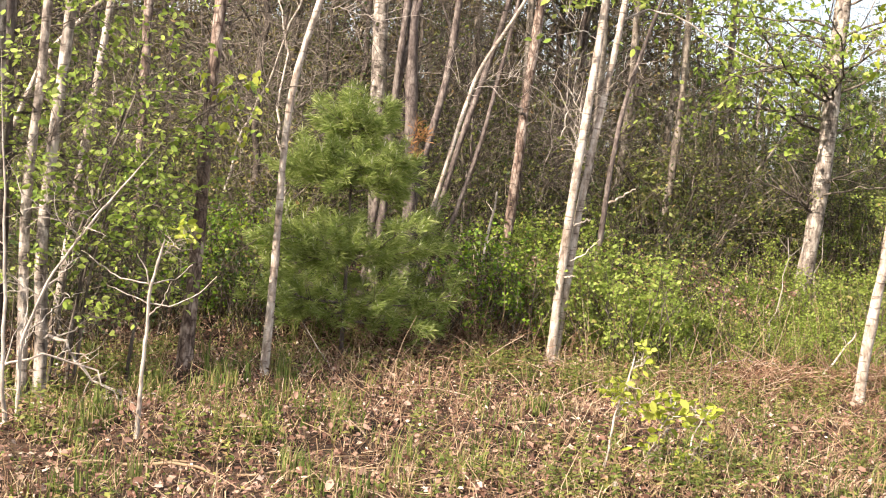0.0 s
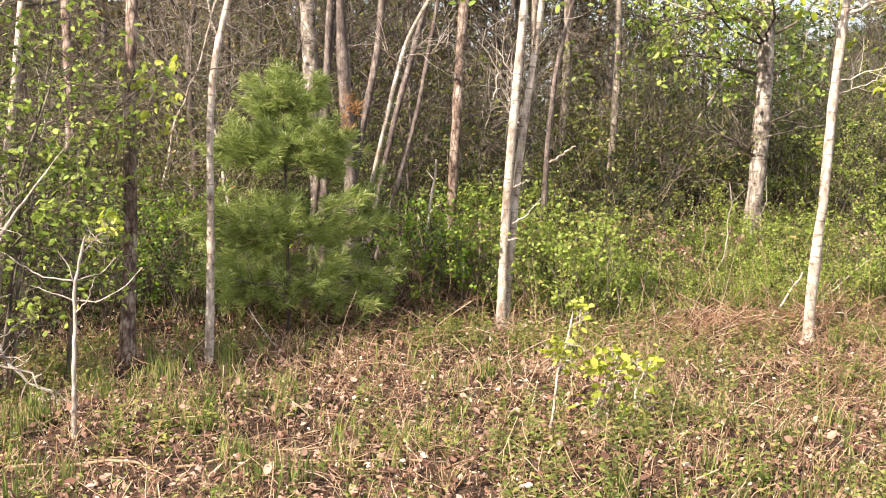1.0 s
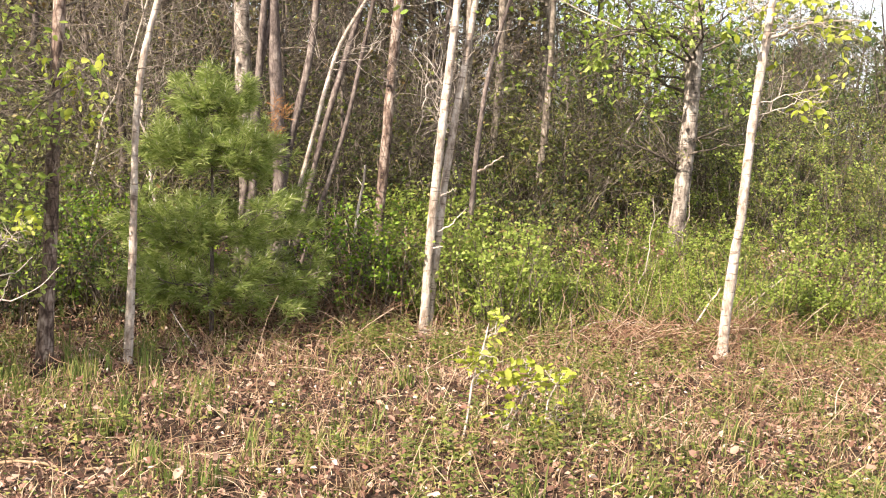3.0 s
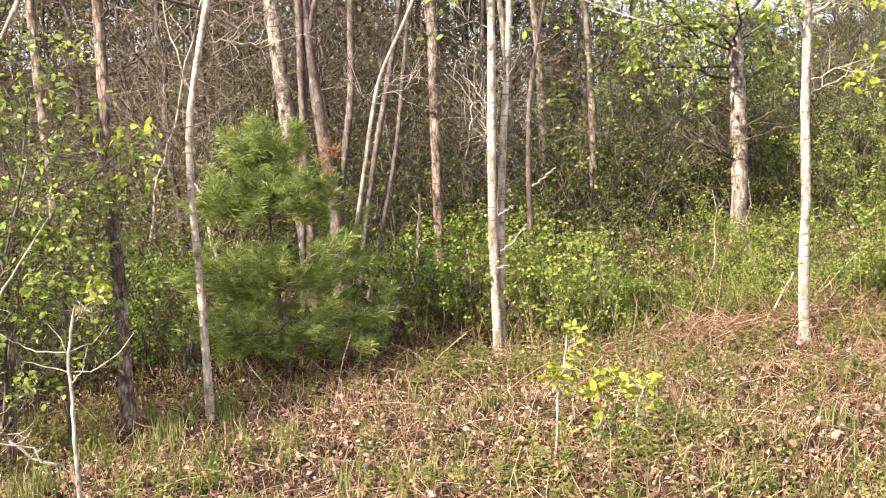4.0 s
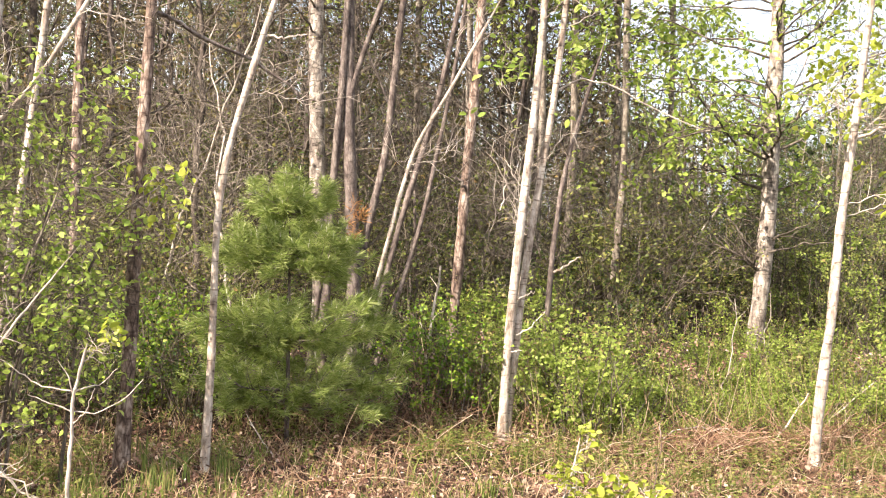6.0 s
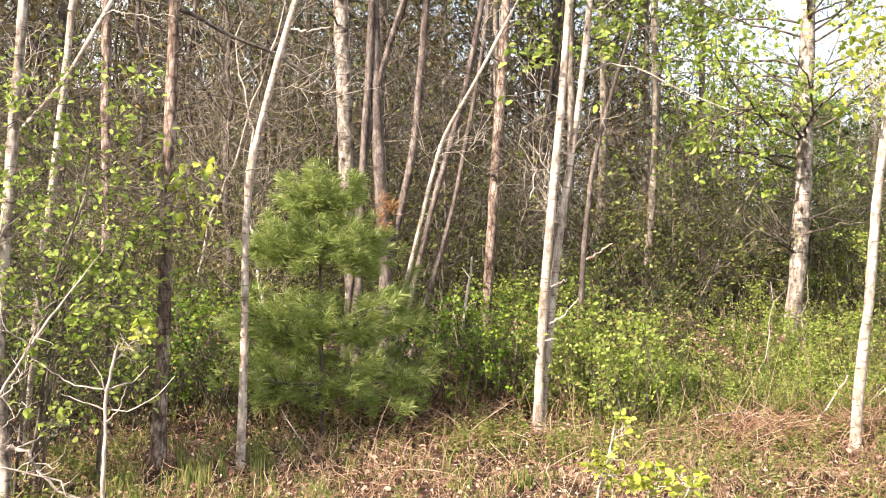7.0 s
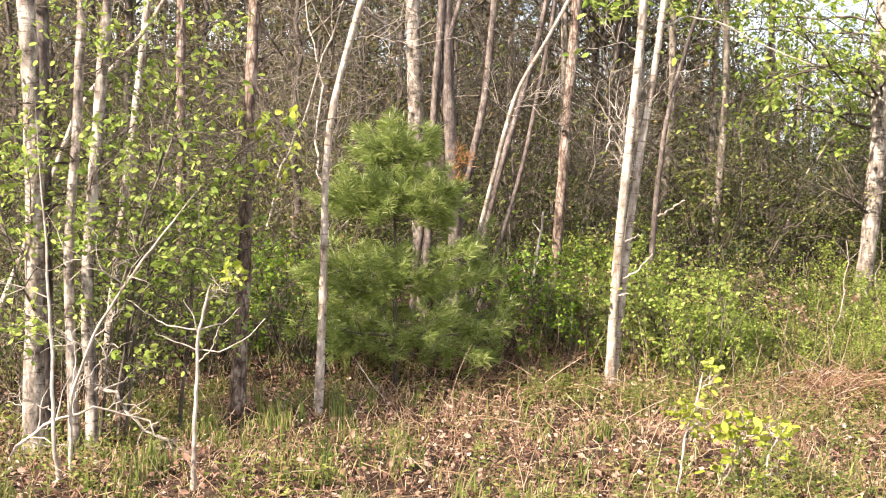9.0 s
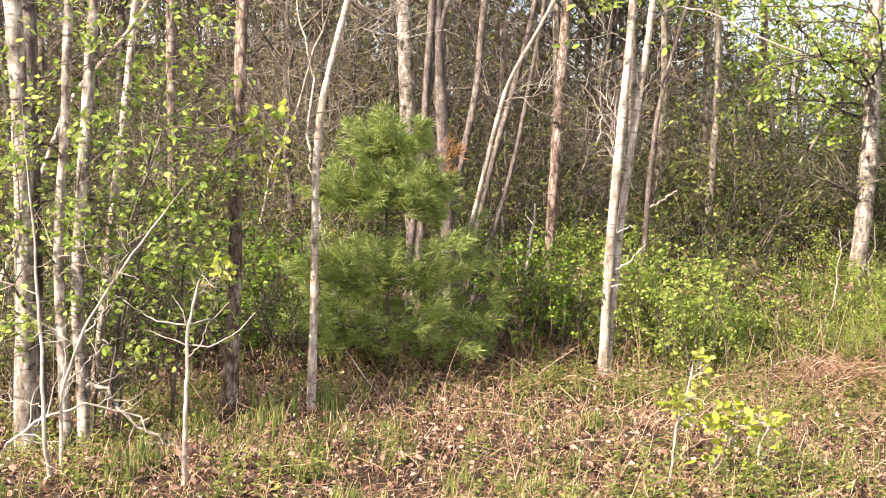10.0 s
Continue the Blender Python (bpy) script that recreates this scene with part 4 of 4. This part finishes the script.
g = Geo()
for cx, cy, sx, sy, n, h in ((2.4, 8.7, 0.45, 0.18, 420, 0.18), (3.5, 8.85, 0.35, 0.2, 420, 0.22), (4.6, 9.3, 0.6, 0.3, 600, 0.18), (0.4, 9.5, 0.45, 0.4, 500, 0.16), (0.1, 8.5, 0.5, 0.2, 90, 0.1), (-0.2, 7.4, 1.2, 0.5, 160, 0.06), (3.6, 7.2, 1.0, 0.6, 260, 0.07)):
    q = np.stack([cx + rng.normal(size=n) * sx, cy + rng.normal(size=n) * sy], -1)
    fall = np.exp(-((q[:, 0] - cx) / (1.2 * sx)) ** 2 - ((q[:, 1] - cy) / (1.2 * sy)) ** 2)
    q = np.concatenate([q, (lie(q[:, 0], q[:, 1]) + h * fall * rng.random(n))[:, None]], 1)
    Q, R = stalks(rng, q, 0.55, 0.0026, 0.75, 0.4, 7, 1.0, rng.uniform(-0.5, 0.3))
    tubes(g, Q, R, 3)
stuff("fallen_fern_stalks", g, STRAW_RED, "heaps of matted reddish-brown dead stalks", "straw")


def free_feet(p):
    """Leaves out the places right in front of the trees' feet."""
    near = np.zeros(len(p), bool)
    for x, y in ((-1.135, 7.72), (-1.67, 7.72), (0.94, 9.08), (3.14, 8.5)):
        near |= (np.abs(p[:, 0] - x * p[:, 1] / y) < 0.1) & (p[:, 1] > y - 0.75) & (p[:, 1] < y + 0.05)
    return p[~near]


def blades(geo, rng, roots, count, tall, lean=0.5, wide=0.004):
    roots = free_feet(roots)
    n = len(roots)
    q = np.repeat(roots, count, 0) + np.concatenate([rng.normal(size=(n * count, 2)) * 0.025, np.zeros((n * count, 1))], 1)
    a = rng.uniform(0, 2 * np.pi, n * count)
    d = np.stack([np.cos(a), np.sin(a), np.zeros_like(a)], -1) * (lean * rng.random(n * count))[:, None]
    h = np.repeat(tall * rng.uniform(0.5, 1.2, n), count) * rng.uniform(0.5, 1.0, n * count)
    s = np.stack([-np.sin(a + 0.8), np.cos(a + 0.8), np.zeros_like(a)], -1) * wide * rng.uniform(0.6, 1.3, n * count)[:, None]
    up = np.array([0, 0, 1.0])
    m = q + (d * 0.35 + up * 0.6) * h[:, None]
    t = q + (d * 1.0 + up) * h[:, None]
    V = np.stack([q - s, q + s, m - s * 0.8, m + s * 0.8, t], 1)
    geo.add(V, (np.array([(0, 1, 3), (0, 3, 2), (2, 3, 4)])[None] + 5 * np.arange(n * count)[:, None, None]).reshape(-1, 3))


g = Geo()
blades(g, rng, clumps(rng, 60, 7, 0.13), 7, 0.11, 0.7, 0.003)
blades(g, rng, clumps(rng, 40, 3, 0.07), 10, 0.22, 0.35, 0.0045)
p = field(rng, 30, -1.9, -0.9, 6.8, 7.8)
blades(g, rng, p, 10, 0.26, 0.3, 0.0045)
blades(g, rng, field(rng, 420, 1.4, 6.0, 4.5, 8.5), 7, 0.11, 0.8, 0.003)
blades(g, rng, clumps(rng, 30, 5, 0.1, -3.0, 0.0, 4.8, 7.4), 9, 0.19, 0.45, 0.004)
blades(g, rng, clumps(rng, 22, 5, 0.1, 0.0, 4.0, 4.8, 7.6), 9, 0.2, 0.5, 0.004)
stuff("grass", g, GRASS, "thin tufts of fresh green grass among dead leaves", "grass")


def forbs(geo, rng, roots, tall, size, rows=5):
    """Small upright weeds: a thin stem with pairs of narrow leaves up to its tip."""
    roots = free_feet(roots)
    n = len(roots)
    d = unit(np.stack([rng.normal(size=n) * 0.25, rng.normal(size=n) * 0.25, np.ones(n)], -1))
    h = tall * rng.uniform(0.45, 1.15, n)
    tubes(geo, np.stack([roots, roots + d * (h * 0.5)[:, None], roots + d * h[:, None]], 1), np.tile([[0.0022, 0.0018, 0.001]], (n, 1)), 3)
    for k in range(rows):
        f = (k + 1) / rows
        for side in (0.0, np.pi):
            a = rng.uniform(0, 0.8, n) + k * 1.6 + side
            out = np.stack([np.cos(a), np.sin(a), rng.uniform(0.1, 0.8, n)], -1)
            out = unit(out)
            w = unit(np.cross(out, np.array([0, 0, 1.0]) + rng.normal(size=(n, 3)) * 0.3))
            q = roots + d * (h * f)[:, None]
            ln = (size * rng.uniform(0.6, 1.2, n) * (1.1 - 0.45 * f))[:, None]
            tip = q + out * ln - np.array([0, 0, 0.25]) * ln
            mid = q + out * ln * 0.5
            V = np.stack([q, mid + w * ln * 0.2, mid - w * ln * 0.2, tip], 1)
            geo.add(V, (np.array([(0, 2, 1), (1, 2, 3)])[None] + 4 * np.arange(n)[:, None, None]).reshape(-1, 3))


g = Geo()
forbs(g, rng, clumps(rng, 85, 10, 0.13), 0.17, 0.06)
forbs(g, rng, clumps(rng, 105, 10, 0.15, 0.2, 5.8, 4.3, 9.0), 0.19, 0.065)
forbs(g, rng, clumps(rng, 40, 7, 0.14, -3.4, -0.2, 5.0, 8.2), 0.2, 0.06)
forbs(g, rng, clumps(rng, 28, 5, 0.09), 0.26, 0.06, 8)
forbs(g, rng, field(rng, 900, 0.2, 5.8, 7.8, 10.4), 0.2, 0.05, 6)
forbs(g, rng, clumps(rng, 30, 6, 0.12, -2.2, 2.2, 7.8, 9.2), 0.2, 0.05, 6)
blades(g, rng, clumps(rng, 80, 6, 0.15), 7, 0.1, 1.0, 0.005)
blades(g, rng, field(rng, 110, -3.6, -0.4, 6.2, 8.4), 8, 0.16, 0.7, 0.005)
p = clumps(rng, 90, 9, 0.12)
q = np.repeat(p, 9, 0) + rng.normal(size=(7290, 3)) * np.array([0.035, 0.035, 0.03]) + np.array([0, 0, 0.05])
leaves(g, rng, q, 0.028, -0.2, 1.0, small=True)
stuff("weeds", g, WEED, "low leafy green weeds sprouting through the litter", "weeds")


# ---- sticks and dead wood ----
def stick(seed, x, y, length, turn, tilt, r, barkm, label, lift=0.02):
    rng = np.random.default_rng(seed)
    s = np.linspace(0, 1, 9)
    P = np.stack([s * length, rng.normal(size=9).cumsum() * 0.012 * length, rng.normal(size=9).cumsum() * 0.008 * length], -1)
    g = Geo()
    tubes(g, P[None], (r * np.linspace(1, 0.45, 9))[None], 7)
    P2, R2 = sprout(rng, P[None], (r * np.linspace(1, 0.45, 9))[None], 3, 0.4, 0.9, 0.22 * length, 0.8, 0.2, 0.8, 4, 0.2, 0.5)
    tubes(g, P2, R2, 5)
    me = g.mesh("dead_branch")
    me.materials.append(barkm)
    ob = new("dead_branch", me)
    ob.matrix_world = pose(x, y, lie1(x, y) + lift, 0, -tilt, turn)
    return tagged(ob, label, "dead branch")


stick(121, 3.05, 9.1, 0.55, 25, 48, 0.012, TWIG_PALE, "pale broken stick poking out of matted stalks")
stick(122, -1.95, 6.75, 0.35, -20, 2, 0.013, TWIG_PALE, "short pale stick lying in the leaf litter")
stick(123, -1.25, 5.4, 1.3, 4, 1, 0.007, STRAW, "long thin dry cane lying in the grass")
stick(124, 0.15, 8.9, 1.0, 10, 6, 0.012, TWIG, "grey branch lying under the pine")
stick(125, -0.75, 8.2, 0.5, 130, 30, 0.007, TWIG_PALE, "thin pale stick leaning beside the pine")
stick(126, 3.45, 9.3, 0.75, 20, 38, 0.009, TWIG_PALE, "thin dry stick slanting up from the bushes")
stick(127, 0.3, 10.2, 1.15, 0, 84, 0.019, TWIG_PALE, "thin upright dead stem with a hooked tip")

# ---- upright dry stems and tall weeds ----
rng = np.random.default_rng(131)
g = Geo()
n = 2900
p = np.concatenate([field(rng, 500, -2.4, 2.4, 7.6, 9.3), field(rng, 1800), field(rng, 600, 0.2, 6.0, 8.8, 12.0)])
d = unit(np.stack([rng.normal(size=n) * 0.3, rng.normal(size=n) * 0.3, np.ones(n)], -1))
L = rng.uniform(0.08, 0.4, n) * np.where(np.arange(n) < 2300, 0.6, 1.9)
s = np.linspace(0, 1, 5)
Q = p[:, None] + d[:, None] * (L[:, None] * s)[..., None] + np.cumsum(rng.normal(size=(n, 5, 3)) * 0.012, 1)
Q[:, 0] = p
tubes(g, Q, rng.uniform(0.0015, 0.0035, n)[:, None] * np.linspace(1, 0.5, 5), 3)
blades(g, rng, clumps(rng, 300, 5, 0.15), 7, 0.11, 1.2, 0.003)
blades(g, rng, clumps(rng, 110, 5, 0.15, 0.0, 5.5, 4.2, 8.6), 7, 0.12, 1.2, 0.003)
stuff("dead_stems", g, STRAW, "upright dry brown weed stems", "dead stems")


# ---- far pines over the wood ----
def far_pine(seed, tall):
    rng = np.random.default_rng(seed)
    root = thing("far_pine", 0, -60, 0, "distant dark green pine above the treeline", "pine tree", "far pines")
    P = trunk_path([(0, 0), (tall, 0.1)], tall, rng)
    R = np.linspace(0.14, 0.03, 26)
    g = Geo()
    tubes(g, P[None], R[None], 6)
    part("trunk", g, BARK_DARK, root)
    g = Geo()
    P1, R1 = sprout(rng, P[None], R[None], 60, 0.3, 1.0, tall * 0.3, 1.0, 0.15, 0.1, 5, 0.15, 0.3, 0.012)
    tubes(g, P1, R1, 3)
    part("bough_mass", g, BARK_DARK, root)["kind"] = "stuff"
    g = Geo()
    needles(g, rng, spots(rng, P1, 480, 0.25, 1.0, 0.12), unit(rng.normal(size=(480, 3)) + np.array([0, 0, 0.8])), 12, 0.45, 0.018)
    part("needle_mass", g, NEEDLE_FAR, root)["kind"] = "stuff"
    return root


rng = np.random.default_rng(141)
scatter([far_pine(151, 6.5), far_pine(152, 5.5), far_pine(153, 7.2)],
        [(19.5, 46), (22, 45), (24, 47), (17.5, 52), (21, 55), (26, 52), (12, 58), (14, 60), (28, 44), (9, 60)], rng, 0.9, 1.1, 0.2)


# ---- fallen wood and curled leaves by the clump ----
def bough(name, label, pts, r, mat, twigs, seed):
    """A crooked dead bough lying or hanging, with side twigs."""
    rng = np.random.default_rng(seed)
    p = np.array(pts, float)
    s, q = np.linspace(0, len(p) - 1, 14), np.arange(len(p))
    P = np.stack([np.interp(s, q, p[:, c]) for c in range(3)], -1) + rng.normal(size=(14, 3)) * 0.012
    R = r * np.linspace(1, 0.4, 14)
    g = Geo()
    tubes(g, P[None], R[None], 7)
    root = thing(name, 0, 0, 0, label, "dead branch")
    part("stem", g, mat, root)
    if twigs:
        P2, R2 = sprout(rng, P[None], R[None], twigs, 0.1, 0.95, 0.35, 0.9, 0.1, 0.5, 5, 0.3, 0.6, 0.002)
        for p2, r2 in zip(P2, R2):
            g = Geo()
            tubes(g, p2[None], r2[None], 4)
            part("twig", g, mat, root)
    return root


bough("fallen_bough", "crooked pale dead bough resting on the leaf litter", [(-2.3, 6.7, 0.33), (-2.12, 6.6, 0.3), (-2.02, 6.55, 0.19), (-1.8, 6.5, 0.06), (-1.6, 6.45, 0.01)], 0.012, TWIG_PALE, 10, 201)
bough("fallen_bough", "thin grey dead bough tangled beside the clump", [(-2.6, 6.2, 0.0), (-2.35, 6.2, 0.22), (-2.1, 6.25, 0.3), (-1.85, 6.3, 0.22), (-1.7, 6.35, 0.0)], 0.009, TWIG_PALE, 9, 202)
bough("fallen_bough", "arched dead cane in the dry stalks", [(1.9, 8.9, 0.0), (2.3, 9.0, 0.2), (2.7, 9.1, 0.16), (3.0, 9.15, 0.02)], 0.006, TWIG_PALE, 2, 203)
bough("dead_cane", "thin upright dry cane among the bushes", [(1.66, 7.0, 0.0), (1.69, 7.0, 0.5), (1.75, 7.0, 0.92)], 0.0045, BARK_RED, 0, 204)
bough("dead_cane", "thin dry cane slanting up among the bushes", [(2.85, 10.0, 0.1), (2.95, 10.0, 0.6), (3.0, 10.0, 1.15)], 0.008, TWIG_PALE, 2, 205)
bough("dead_cane", "thin dry cane slanting up beside the large tree", [(3.6, 11.0, 0.2), (3.55, 11.0, 0.7), (3.62, 11.0, 1.2)], 0.008, TWIG_PALE, 2, 206)
bough("fallen_bough", "straight dead limb lying across the grass", [(-1.6, 5.15, 0.03), (-1.0, 5.2, 0.035), (-0.4, 5.22, 0.03), (0.3, 5.3, 0.025)], 0.009, STRAW, 1, 207)
